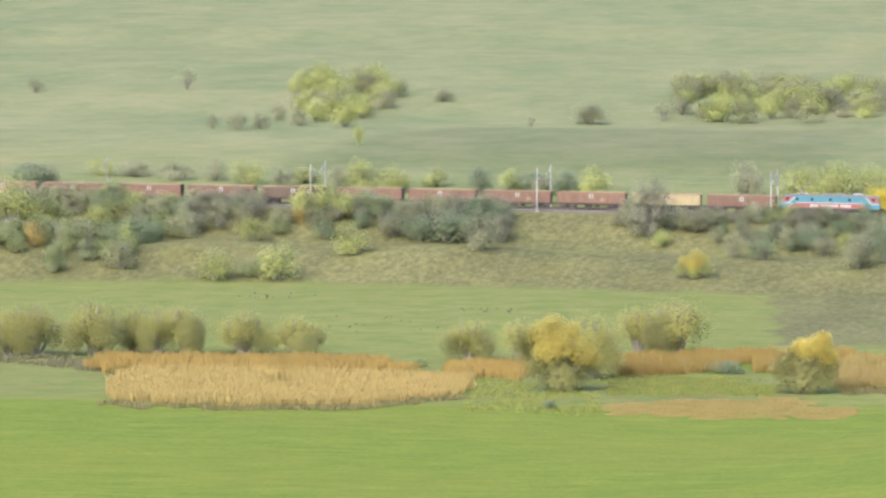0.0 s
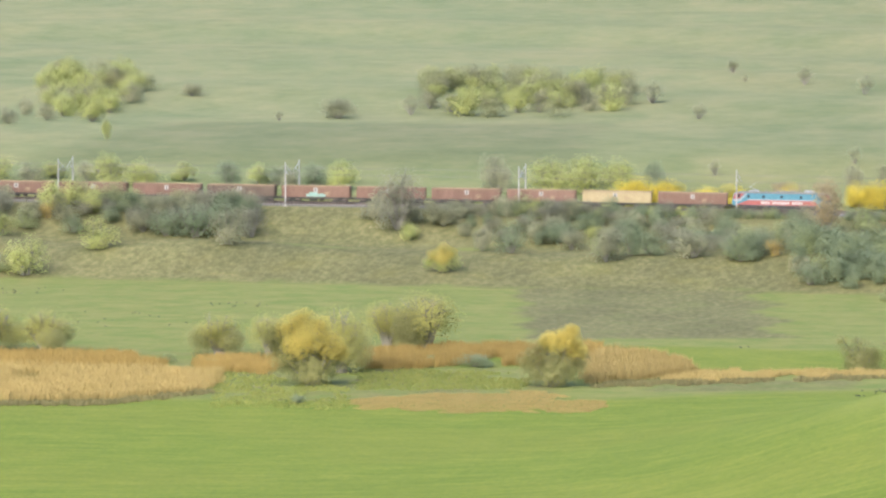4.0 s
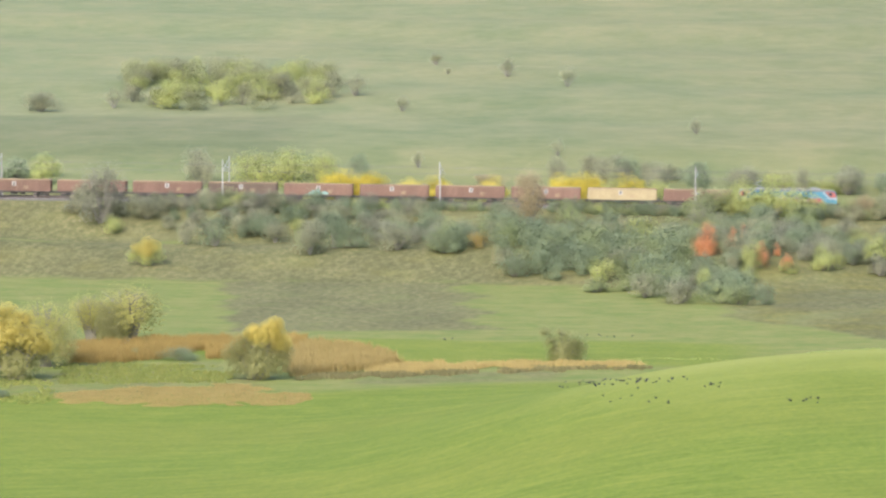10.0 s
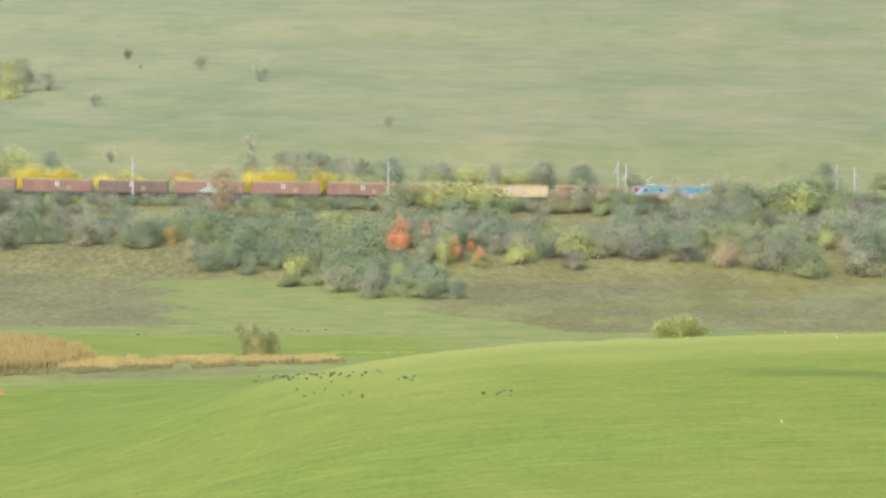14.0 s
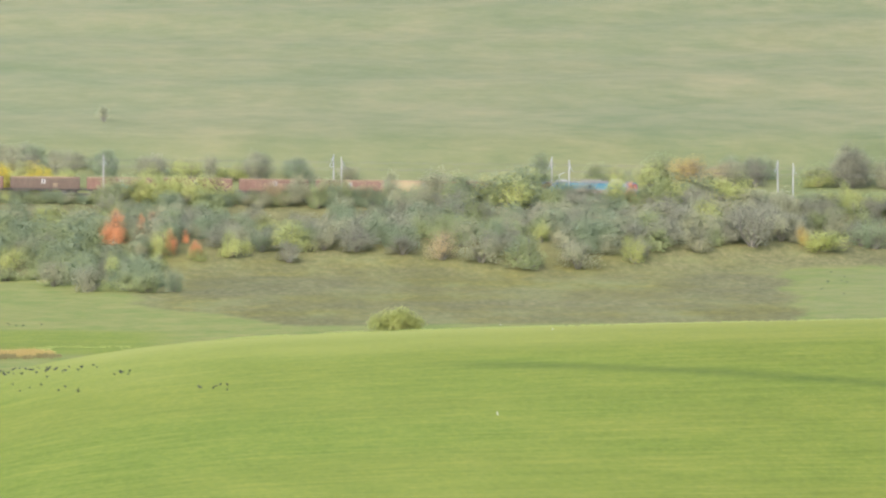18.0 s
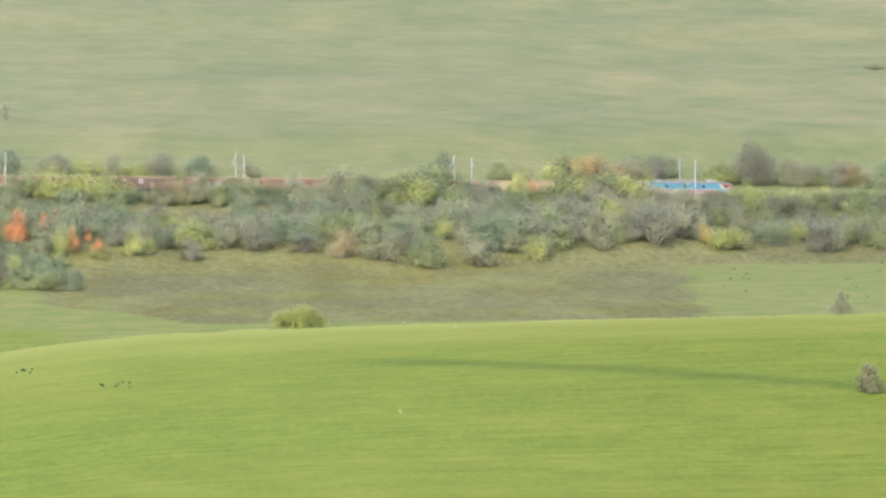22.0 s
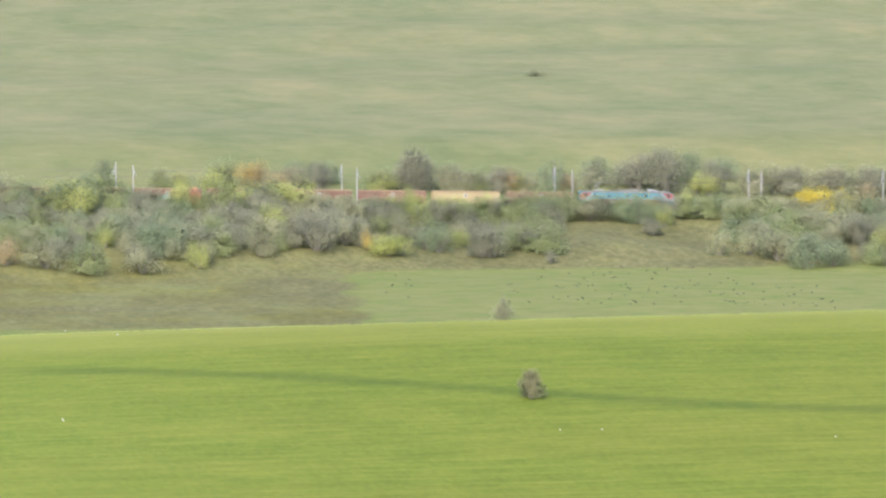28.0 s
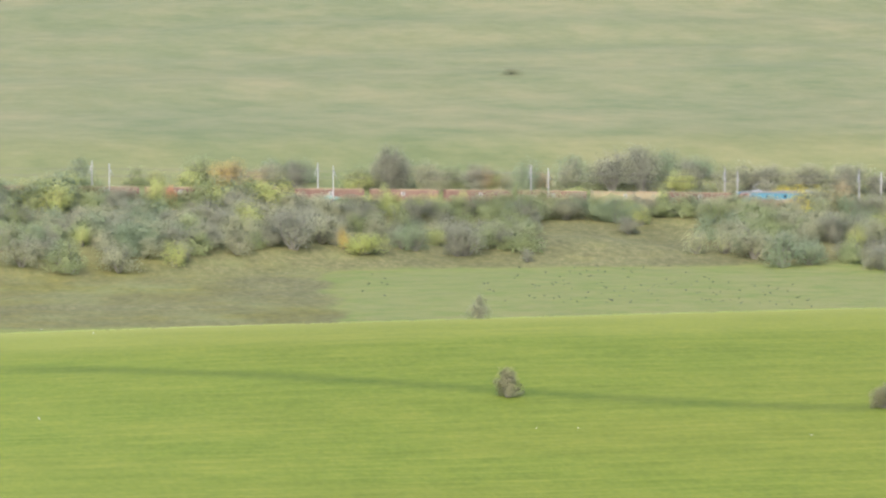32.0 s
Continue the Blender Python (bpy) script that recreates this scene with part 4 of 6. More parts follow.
grow("bare_tree", 29.5, 972.0, 6.1, 7.6)
grow("dark_shrub", 38.1, 972.0, 4.4, 6.1)
grow("grey_shrub", 20.8, 972.0, 5.4, 4.3)
grow("lime_shrub", 26.8, 972.0, 1.9, 4.3)
grow("umber_shrub", 144.9, 972.0, 9.7, 8.6)
grow("dark_shrub", 171.7, 972.0, 7.1, 8.8)
grow("grey_shrub", 180.1, 972.0, 7.0, 10.1)
grow("umber_shrub", 188.5, 972.0, 9.0, 11.0)
grow("umber_shrub", 194.7, 972.0, 9.5, 10.0)
grow("umber_shrub", 204.5, 972.0, 7.4, 9.1)
grow("grey_shrub", 211.7, 972.0, 6.1, 10.2)
grow("umber_shrub", 219.1, 972.0, 6.2, 11.1)
grow("umber_shrub", 228.2, 972.0, 6.1, 11.1)
grow("umber_shrub", 235.6, 972.0, 6.4, 8.9)
grow("lime_shrub", 200.9, 972.0, 4.9, 5.5)
grow("umber_shrub", 241.9, 972.0, 4.2, 7.4)
grow("lime_shrub", 165.0, 972.0, 4.6, 6.6)
grow("grey_shrub", 153.8, 972.0, 5.6, 7.7)
grow("rust_shrub", 173.9, 972.0, 4.1, 4.0)
grow("dark_shrub", -236.6, 972.0, 5.0, 11.2)
grow("lime_shrub", -164.3, 972.0, 4.5, 9.9)
grow("dark_shrub", -147.5, 972.0, 5.8, 6.6)
grow("dark_shrub", -130.9, 972.0, 5.0, 7.7)
grow("lime_shrub", -125.4, 972.0, 6.2, 8.7)
grow("lime_shrub", -171.0, 972.0, 6.5, 8.8)
grow("grey_shrub", -94.7, 972.0, 6.7, 6.5)
grow("lime_shrub", -84.9, 972.0, 6.9, 9.8)
grow("lime_shrub", -78.3, 972.0, 8.1, 10.9)
grow("lime_shrub", -71.8, 972.0, 7.7, 8.7)
grow("grey_shrub", -135.4, 972.0, 4.4, 6.6)
grow("dark_shrub", -64.5, 972.0, 6.9, 6.0)
grow("grey_shrub", -26.5, 972.0, 8.1, 4.8)
grow("grey_shrub", -16.7, 972.0, 7.4, 7.6)
grow("umber_shrub", -13.4, 972.0, 6.3, 5.4)
grow("grey_shrub", -6.9, 972.0, 5.9, 6.5)
grow("dark_shrub", 0.7, 972.0, 6.0, 6.5)
grow("umber_shrub", 9.9, 972.0, 4.5, 6.5)
grow("grey_shrub", 29.9, 972.0, 4.8, 6.5)
grow("dark_shrub", 37.5, 972.0, 4.4, 5.4)
# trees of the far pasture; the paler kinds stand in for haze
grow("bare_tree", -294.0, 1209.5, 3.6, 7.0)
grow("bare_tree", -258.9, 1222.5, 6.0, 7.0)
grow("grey_shrub", -231.5, 1121.1, 3.6, 4.1)
grow("grey_shrub", -225.0, 1117.8, 5.3, 6.6)
grow("grey_shrub", -223.7, 1159.2, 4.7, 4.7)
grow("grey_shrub", -220.6, 1122.9, 4.1, 5.4)
grow("grey_shrub", -204.3, 1193.0, 5.9, 7.0)
grow("grey_shrub", -192.2, 1207.2, 3.8, 7.1)
grow("lime_shrub", -189.4, 1073.5, 5.1, 3.2)
grow("grey_shrub", -150.2, 1158.9, 5.0, 12.4)
grow("bare_tree", -162.1, 1145.3, 2.5, 2.8)
grow("bare_tree", -135.1, 1172.9, 5.3, 6.1)
grow("lime_shrub", -230.3, 1217.7, 4.7, 6.1)
grow("grey_shrub", -235.9, 1274.7, 4.3, 7.2)
grow("lime_shrub", -219.0, 1213.7, 5.5, 8.3)
grow("grey_shrub", -212.6, 1220.9, 5.3, 9.7)
grow("lime_shrub", -214.1, 1156.6, 5.9, 7.9)
grow("lime_shrub", -203.2, 1133.1, 6.4, 9.0)
grow("grey_shrub", -214.7, 1181.9, 6.0, 10.7)
grow("lime_shrub", -205.5, 1168.7, 5.3, 7.9)
grow("grey_shrub", -214.7, 1138.5, 3.9, 6.5)
grow("bare_tree", -80.2, 1198.7, 5.8, 7.2)
grow("bare_tree", -67.4, 1165.4, 4.0, 4.8)
grow("bare_tree", -31.2, 1240.1, 5.5, 5.9)
grow("bare_tree", -46.9, 1267.8, 5.1, 6.0)
grow("bare_tree", -66.6, 1300.9, 3.5, 4.8)
grow("bare_tree", 0.4, 1085.8, 4.0, 4.0)
grow("bare_tree", -62.1, 1275.3, 2.0, 2.5)
grow("bare_tree", -66.7, 1301.8, 3.5, 3.6)
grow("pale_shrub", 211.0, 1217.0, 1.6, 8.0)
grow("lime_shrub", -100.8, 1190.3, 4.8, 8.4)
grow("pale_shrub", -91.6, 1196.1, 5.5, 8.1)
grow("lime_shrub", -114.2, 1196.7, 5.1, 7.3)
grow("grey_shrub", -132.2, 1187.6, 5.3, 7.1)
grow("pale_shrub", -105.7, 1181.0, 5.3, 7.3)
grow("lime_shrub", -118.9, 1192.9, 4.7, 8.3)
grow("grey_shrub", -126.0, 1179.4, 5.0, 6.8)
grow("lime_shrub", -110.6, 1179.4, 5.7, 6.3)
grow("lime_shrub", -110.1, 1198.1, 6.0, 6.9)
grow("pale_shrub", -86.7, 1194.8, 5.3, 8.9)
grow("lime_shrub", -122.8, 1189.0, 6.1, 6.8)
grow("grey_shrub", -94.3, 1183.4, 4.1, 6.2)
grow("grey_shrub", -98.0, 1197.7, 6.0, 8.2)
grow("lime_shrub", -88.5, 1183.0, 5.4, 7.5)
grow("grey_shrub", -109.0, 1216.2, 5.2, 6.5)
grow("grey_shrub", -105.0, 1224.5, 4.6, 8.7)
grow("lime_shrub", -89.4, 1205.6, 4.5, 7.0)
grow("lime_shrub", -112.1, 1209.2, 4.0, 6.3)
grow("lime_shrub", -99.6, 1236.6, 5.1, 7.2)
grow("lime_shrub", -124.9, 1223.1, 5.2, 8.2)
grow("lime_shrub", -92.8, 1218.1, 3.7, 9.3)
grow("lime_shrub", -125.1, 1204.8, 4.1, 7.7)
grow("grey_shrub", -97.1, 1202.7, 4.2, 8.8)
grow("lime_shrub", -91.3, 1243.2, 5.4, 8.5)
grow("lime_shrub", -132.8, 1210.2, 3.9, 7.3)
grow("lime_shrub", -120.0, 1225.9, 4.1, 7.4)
# bushes of the near field
grow("field_bush", 87.1, 504.1, 3.3, 3.5)
grow("field_bush", 123.1, 491.2, 2.7, 3.4)
grow("cone_shrub", 127.6, 764.8, 4.5, 5.7)
shaped_tree("shrub", "dense rounded yellow-green bush just behind the field crest", "shrub", 34.6, 595.0, "bright", "bright",
            [(-2.3, 0, 1.3, 1.2), (-0.9, 0, 1.8, 1.2), (0.4, -0.2, 2.1, 1.3), (1.5, 0, 1.7, 1.2), (2.5, 0, 1.2, 1.0), (0, 0.8, 1.1, 1.9)], [], 405, 5000, 0.08)
# thickets that fill the slope between the single shrubs
def inside(x, y, corners):
    hit = False
    for (x0, y0), (x1, y1) in zip(corners, corners[1:] + corners[:1]):
        if (y0 > y) != (y1 > y) and x < (x1 - x0) * (y - y0) / (y1 - y0) + x0:
            hit = not hit
    return hit


def open_to_view(x, y):
    """False where a shrub would stand before one of the coloured shrubs."""
    return not any(abs(x - sx) < 0.5 * sw + 1.0 and -17 < y - sy < 1.5 for sx, sy, sw in SHOWN)


def fill(corners, gap, kinds, low, high, seed):
    """A thicket inside the corners, its shrubs about gap metres apart, in drifts of one kind."""
    rng = random.Random(seed)
    xs, ys = [c[0] for c in corners], [c[1] for c in corners]
    rows = []
    y = min(ys)
    while y < max(ys):
        x = min(xs) + rng.uniform(0, gap)
        while x < max(xs):
            px, py = x + rng.uniform(-0.4, 0.4) * gap, y + rng.uniform(-0.4, 0.4) * gap
            if inside(px, py, corners) and open_to_view(px, py):
                drift = noise.noise((px * 0.075, py * 0.075, seed)) * 0.9 + 0.5 + rng.uniform(-0.22, 0.22)
                h = rng.uniform(low, high) * 1.1
                rows.append((kinds[max(0, min(len(kinds) - 1, int(drift * len(kinds))))], px, py, h, h * rng.uniform(1.1, 1.6)))
            x += gap
        y += gap * 1.15
    thicket(rows, 0.62, 1.25)


def hedge(stretches, kinds, seed):
    """Growth along the near side of the track; stretches: from, to, least and greatest height."""
    rng = random.Random(seed)
    rows = []
    for x0, x1, low, high in stretches:
        x = x0
        while x < x1:
            h = rng.uniform(low, high) * 1.25 + max(0.0, rail_z(x) - ground_z(x, 935.5))
            drift = noise.noise((x * 0.06, 1.7, seed)) * 0.9 + 0.5 + rng.uniform(-0.2, 0.2)
            rows.append((kinds[max(0, min(len(kinds) - 1, int(drift * len(kinds))))], x, rng.uniform(933.5, 937.5), h, h * rng.uniform(1.1, 1.5)))
            x += h * 0.42
    thicket(rows, 0.62, 1.25)


hedge([(-232, -211, 3.2, 4.0), (-211, -197, 1.4, 2.0), (-197, -184, 2.6, 3.6), (-175, -161, 3.6, 4.8), (-161, -147, 2.5, 3.1), (-147, -136, 3.0, 3.8), (-104, -92, 1.4, 2.0), (-91, -82, 2.5, 3.2)],
      ["lime_shrub", "green_shrub", "grey_shrub", "umber_shrub"], 21)
hedge([(-82, -34, 1.0, 1.6), (-26, -1, 1.5, 2.0), (0, 9, 3.9, 5.0), (9, 20, 4.0, 5.2), (20, 35, 1.9, 2.6), (35, 45, 4.1, 4.9), (45, 62, 2.6, 3.1)], ["green_shrub", "grey_shrub", "dark_shrub", "green_shrub", "lime_shrub"], 22)
hedge([(62, 83, 4.7, 6.2), (83, 103, 2.9, 3.4), (103, 119, 4.8, 6.2), (119, 135, 2.6, 3.1), (135, 162, 2.9, 3.4)], ["green_shrub", "lime_shrub", "dark_shrub", "green_shrub", "umber_shrub", "grey_shrub"], 23)
hedge([(162, 170, 3.9, 4.7), (170, 193, 3.5, 3.9), (193, 198, 3.8, 4.4), (198, 202, 2.2, 2.6), (202, 209, 3.8, 4.4), (209, 219, 3.0, 3.6), (219, 254, 3.8, 5.2)], ["grey_shrub", "dark_shrub", "green_shrub", "umber_shrub"], 24)
fill([(-240, 932), (-198, 937), (-195, 920), (-202, 905), (-201, 895), (-211, 892), (-222, 887), (-228, 886)], 3.9, ["lime_shrub", "green_shrub", "dark_shrub", "grey_shrub", "green_shrub"], 3.2, 5.2, 1)
fill([(-198, 935), (-173, 935), (-164, 933), (-163, 929), (-176, 926), (-195, 920)], 3.9, ["umber_shrub", "grey_shrub", "dark_shrub"], 2.8, 4.4, 2)
fill([(-165, 936), (-139, 937), (-134, 920), (-150, 921), (-163, 926)], 3.9, ["dark_shrub", "grey_shrub", "dark_shrub", "umber_shrub"], 3.2, 5.0, 3)
fill([(-116, 937), (-107, 937), (-104, 928), (-115, 928)], 4.2, ["umber_shrub", "grey_shrub"], 3.0, 5.0, 4)
fill([(-105, 937), (-68, 937), (-65, 913), (-73, 913), (-94, 919), (-104, 930)], 4.5, ["umber_shrub", "dark_shrub", "grey_shrub"], 2.2, 3.8, 5)
fill([(-84, 934), (-47, 937), (-44, 890), (-61, 914), (-82, 917)], 4.1, ["grey_shrub", "dark_shrub", "umber_shrub", "green_shrub"], 2.6, 4.4, 6)
fill([(-47, 912), (-28, 919), (-1, 921), (2, 937), (12, 937), (12, 861), (9, 825), (-1, 830), (-10, 849), (-19, 862), (-29, 874), (-44, 888)], 4.3, ["green_shrub", "dark_shrub", "green_shrub", "dark_shrub", "grey_shrub"], 3.4, 5.6, 7)
fill([(-1, 937), (41, 937), (38, 880), (19, 876), (14, 858), (9, 839), (-1, 840)], 4.3, ["green_shrub", "dark_shrub", "umber_shrub", "grey_shrub"], 2.8, 4.4, 8)
fill([(41, 937), (106, 937), (97, 874), (76, 863), (54, 875), (39, 883)], 4.2, ["green_shrub", "grey_shrub", "umber_shrub", "dark_shrub", "grey_shrub"], 3.2, 5.2, 9)
fill([(106, 937), (131, 937), (124, 893), (98, 878)], 4.2, ["umber_shrub", "grey_shrub", "umber_shrub"], 3.2, 5.4, 10)
fill([(132, 937), (168, 937), (156, 885), (134, 898), (128, 923)], 4.2, ["grey_shrub", "green_shrub", "umber_shrub"], 3.0, 5.0, 11)
fill([(160, 937), (193, 937), (204, 937), (197, 921), (183, 929), (156, 932)], 4.4, ["dark_shrub", "umber_shrub", "grey_shrub"], 3.0, 4.4, 12)
fill([(204, 937), (227, 937), (207, 872), (194, 882), (193, 904)], 4.1, ["green_shrub", "grey_shrub", "dark_shrub"], 3.0, 5.2, 13)
fill([(227, 937), (254, 937), (218, 821), (212, 852), (212, 893)], 4.3, ["umber_shrub", "grey_shrub", "umber_shrub", "green_shrub"], 3.0, 5.0, 14)
# clumps on the far pasture, haze imitated by choosing mostly paler leaf colours
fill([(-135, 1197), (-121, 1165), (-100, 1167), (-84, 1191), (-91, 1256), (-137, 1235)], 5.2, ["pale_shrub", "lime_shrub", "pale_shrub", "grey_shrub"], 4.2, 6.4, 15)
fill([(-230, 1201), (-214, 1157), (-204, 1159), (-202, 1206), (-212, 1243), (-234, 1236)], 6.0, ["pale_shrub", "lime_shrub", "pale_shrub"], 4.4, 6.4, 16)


def blade_rows(rng, spots, h, width):
    """Upright bent blades, three to a spot, as narrow tapering strips."""
    verts, faces = [], []
    for x, y in spots:
        z = ground_z(x, y) - 0.05
        for _ in range(2):
            a = rng.uniform(0, 6.283)
            k = h * rng.uniform(0.55, 1.15)
            lean = rng.normal(0, 0.22 * k, 2)
            w = width * rng.uniform(0.6, 1.4)
            dx, dy = math.cos(a) * w, math.sin(a) * w
            ox, oy = rng.normal(0, 0.15, 2)
            o = len(verts)
            px, py = x + ox, y + oy
            verts += [(px - dx * 0.6, py - dy * 0.6, z), (px + dx * 0.6, py + dy * 0.6, z), (px + dx + lean[0] * 0.6, py + dy + lean[1] * 0.6, z + k * 0.7),
                      (px + lean[0], py + lean[1], z + k), (px - dx + lean[0] * 0.6, py - dy + lean[1] * 0.6, z + k * 0.7)]
            faces.append((o, o + 1, o + 2, o + 3, o + 4))
    return verts, faces


def blades(name, label, category, corners, leaf, h, density, width):
    """A bed of reeds, rushes or long grass inside the corners, thinner towards its uneven edge."""
    rng = np.random.default_rng(len(label) + int(density * 10) + int(abs(corners[0][0])))
    xs, ys = [c[0] for c in corners], [c[1] for c in corners]
    area = (max(xs) - min(xs)) * (max(ys) - min(ys))
    spots = []
    for _ in range(int(area * density * 0.5)):
        x, y = rng.uniform(min(xs), max(xs)), rng.uniform(min(ys), max(ys))
        wob = 1.5 * noise.noise((x * 0.3, y * 0.2, 3.1))
        if inside(x + wob, y + 4 * wob, corners) and noise.noise((x * 0.16, y * 0.1, 7)) > -0.42:
            spots.append((x, y))
    v, f = blade_rows(rng, spots, h, width)
    me = bpy.data.meshes.new(name)
    me.from_pydata(v, [], f)
    me.materials.append(LEAVES[leaf])
    return tagged(new(name, me), label, category, kind="stuff")


# ---- reeds, rushes and grass ----
blades("reed_bed", "golden straw reed bed beside the marsh", "reeds", [(-161, 707), (-151, 714), (-132, 713), (-109, 707), (-106, 681), (-117, 664), (-132, 660), (-151, 665)], "straw", 1.4, 20, 0.06)
blades("reed_bed", "tall brown reeds under the willows", "reeds", [(-168, 726), (-155, 730), (-136, 733), (-124, 728), (-118, 715), (-131, 710), (-150, 711), (-161, 705)], "rustreed", 1.7, 15, 0.06)
blades("reed_bed", "rust-brown reeds between willow trees", "reeds", [(-116, 729), (-104, 731), (-100, 706), (-112, 710)], "rustreed", 1.3, 15, 0.06)
blades("reed_bed", "rust-brown reed belt behind the marsh", "reeds", [(-93, 739), (-83, 745), (-70, 751), (-67, 734), (-80, 715), (-89, 713)], "rustreed", 1.5, 15, 0.06)
blades("reed_bed", "golden reed bed beside the ditch", "reeds", [(-59, 726), (-56, 744), (-50, 735), (-45, 728), (-41, 714), (-47, 704), (-55, 695)], "straw", 1.5, 18, 0.06)
blades("reed_bed", "rust-brown reeds behind a willow", "reeds", [(-73, 746), (-58, 753), (-57, 722), (-69, 719)], "rustreed", 1.5, 15, 0.06)
blades("reed_strip", "dry reed strip along a ditch", "reeds", [(-46, 717), (-33, 714), (-22, 719), (-7, 721), (-7, 715), (-22, 710), (-33, 704), (-45, 699)], "straw", 0.7, 22, 0.05)
blades("weed_edge", "dark weedy edge along the ditch", "weeds", [(-55, 694), (-46, 699), (-33, 704), (-22, 710), (-6, 714), (-6, 711), (-22, 706), (-33, 699), (-46, 694), (-54, 690)], "umberweed", 0.6, 14, 0.09)
blades("stubble_patch", "flattened straw patch on the marsh", "stubble", [(-86, 670), (-76, 680), (-61, 685), (-50, 666), (-52, 658), (-70, 655), (-83, 660)], "straw", 0.25, 34, 0.05)
# dark blades draw the reed bed's shaded foot along with its brown edge
blades("weed_edge", "dark weedy edge in front of the reed bed", "weeds", [(-152, 665), (-132, 660), (-117, 664), (-106, 681), (-105, 676), (-117, 658), (-132, 654), (-152, 659)], "umberweed", 0.6, 16, 0.09)
blades("rush_patch", "green rushes on wet ground", "rushes", [(-90, 710), (-76, 714), (-63, 706), (-64, 686), (-86, 684)], "rush", 0.4, 9, 0.1)
blades("rush_patch", "mixed green rushes on wet ground", "rushes", [(-119, 715), (-103, 706), (-88, 687), (-84, 657), (-102, 659), (-105, 679)], "rush", 0.35, 6, 0.1)
blades("sedge_bank", "dull sedge bank at the meadow edge", "grass", [(-187, 731), (-174, 731), (-163, 722), (-159, 706), (-169, 714), (-183, 718)], "sedge", 0.7, 6, 0.12)
# pale blades on the skyline seen from the camera imitate its lit edge
blades("grass_margin", "bleached long grass along the field crest", "grass", [(-9.7, 726.7), (4.1, 726.8), (14.4, 584.6), (25.4, 582.2), (36.3, 580.7), (47.3, 578.9), (58.2, 577.9), (69.2, 576.7), (80.2, 576.2), (91.3, 575.6), (102.6, 575.7), (114.1, 576.6), (125.6, 577.3), (137.2, 577.7), (149.2, 578.9), (150.0, 582.2), (138.0, 581.0), (126.3, 580.6), (114.7, 580.0), (103.2, 579.1), (91.9, 579.0), (80.7, 579.6), (69.6, 580.0), (58.6, 581.3), (47.5, 582.3), (36.5, 584.1), (25.5, 585.6), (14.4, 588.0), (4.1, 730.2), (-9.8, 730.1)], "margin", 0.16, 12, 0.07)


# ---- railway ----
STEEL = surface("rail_steel", (0.16, 0.12, 0.1), (0.3, 0.26, 0.23), 6, 0.45, 0.7)
BALLAST = surface("grey_ballast", (0.09, 0.085, 0.075), (0.17, 0.16, 0.14), 1.2, 0.95, 0, 14, 0.9)
SLEEPER = surface("concrete_sleeper", (0.22, 0.21, 0.19), (0.34, 0.32, 0.29), 4, 0.9)
CONCRETE = surface("pale_mast_concrete", (0.33, 0.33, 0.31), (0.45, 0.44, 0.415), 1.5, 0.85, 0, 12, 0.3, (1, 1, 0.3))
WIRE = surface("dull_copper_wire", (0.12, 0.11, 0.1), (0.2, 0.18, 0.16), 5, 0.6, 0.5)
GALV = surface("galvanised_steel", (0.35, 0.36, 0.36), (0.52, 0.53, 0.53), 4, 0.5, 0.6)


def box(bm, x0, x1, y0, y1, z0, z1, bevel=0.0):
    """A box in a bmesh, with its edges bevelled."""
    got = bmesh.ops.create_cube(bm, size=1.0)
    bmesh.ops.transform(bm, matrix=Matrix.Translation(((x0 + x1) / 2, (y0 + y1) / 2, (z0 + z1) / 2)) @ Matrix.Diagonal((x1 - x0, y1 - y0, z1 - z0, 1)), verts=got["verts"])
    if bevel:
        edges = list({e for v in got["verts"] for e in v.link_edges})
        bmesh.ops.bevel(bm, geom=edges, offset=bevel, segments=1, affect="EDGES")


def boxes(rows, bevel=0.0):
    bm = bmesh.new()
    for r in rows:
        box(bm, *r, bevel)
    return bm


def disc(bm, x, y, z, radius, width, sides=18):
    """A wheel or drum with its axle along y."""
    bmesh.ops.create_cone(bm, cap_ends=True, segments=sides, radius1=radius, radius2=radius, depth=width,
                          matrix=Matrix.Translation((x, y, z)) @ Matrix.Rotation(radians(90), 4, "X"))


TRACKS = (TRACK_Y, TRACK_Y + 4.2)


def swept(profile, y, lift, name, step=10, x0=-640, x1=640):
    """A profile of (y, z) points swept along the railway, following its fall."""
    n = len(profile)
    xs = spaced([(x0, x1, step)])
    verts = [(x, y + py, rail_z(x) + lift + pz) for x in xs for py, pz in profile]
    faces = [(i * n + k, (i + 1) * n + k, (i + 1) * n + (k + 1) % n, i * n + (k + 1) % n) for i in range(len(xs) - 1) for k in range(n)]
    me = bpy.data.meshes.new(name)
    me.from_pydata(verts, [], faces)
    return me


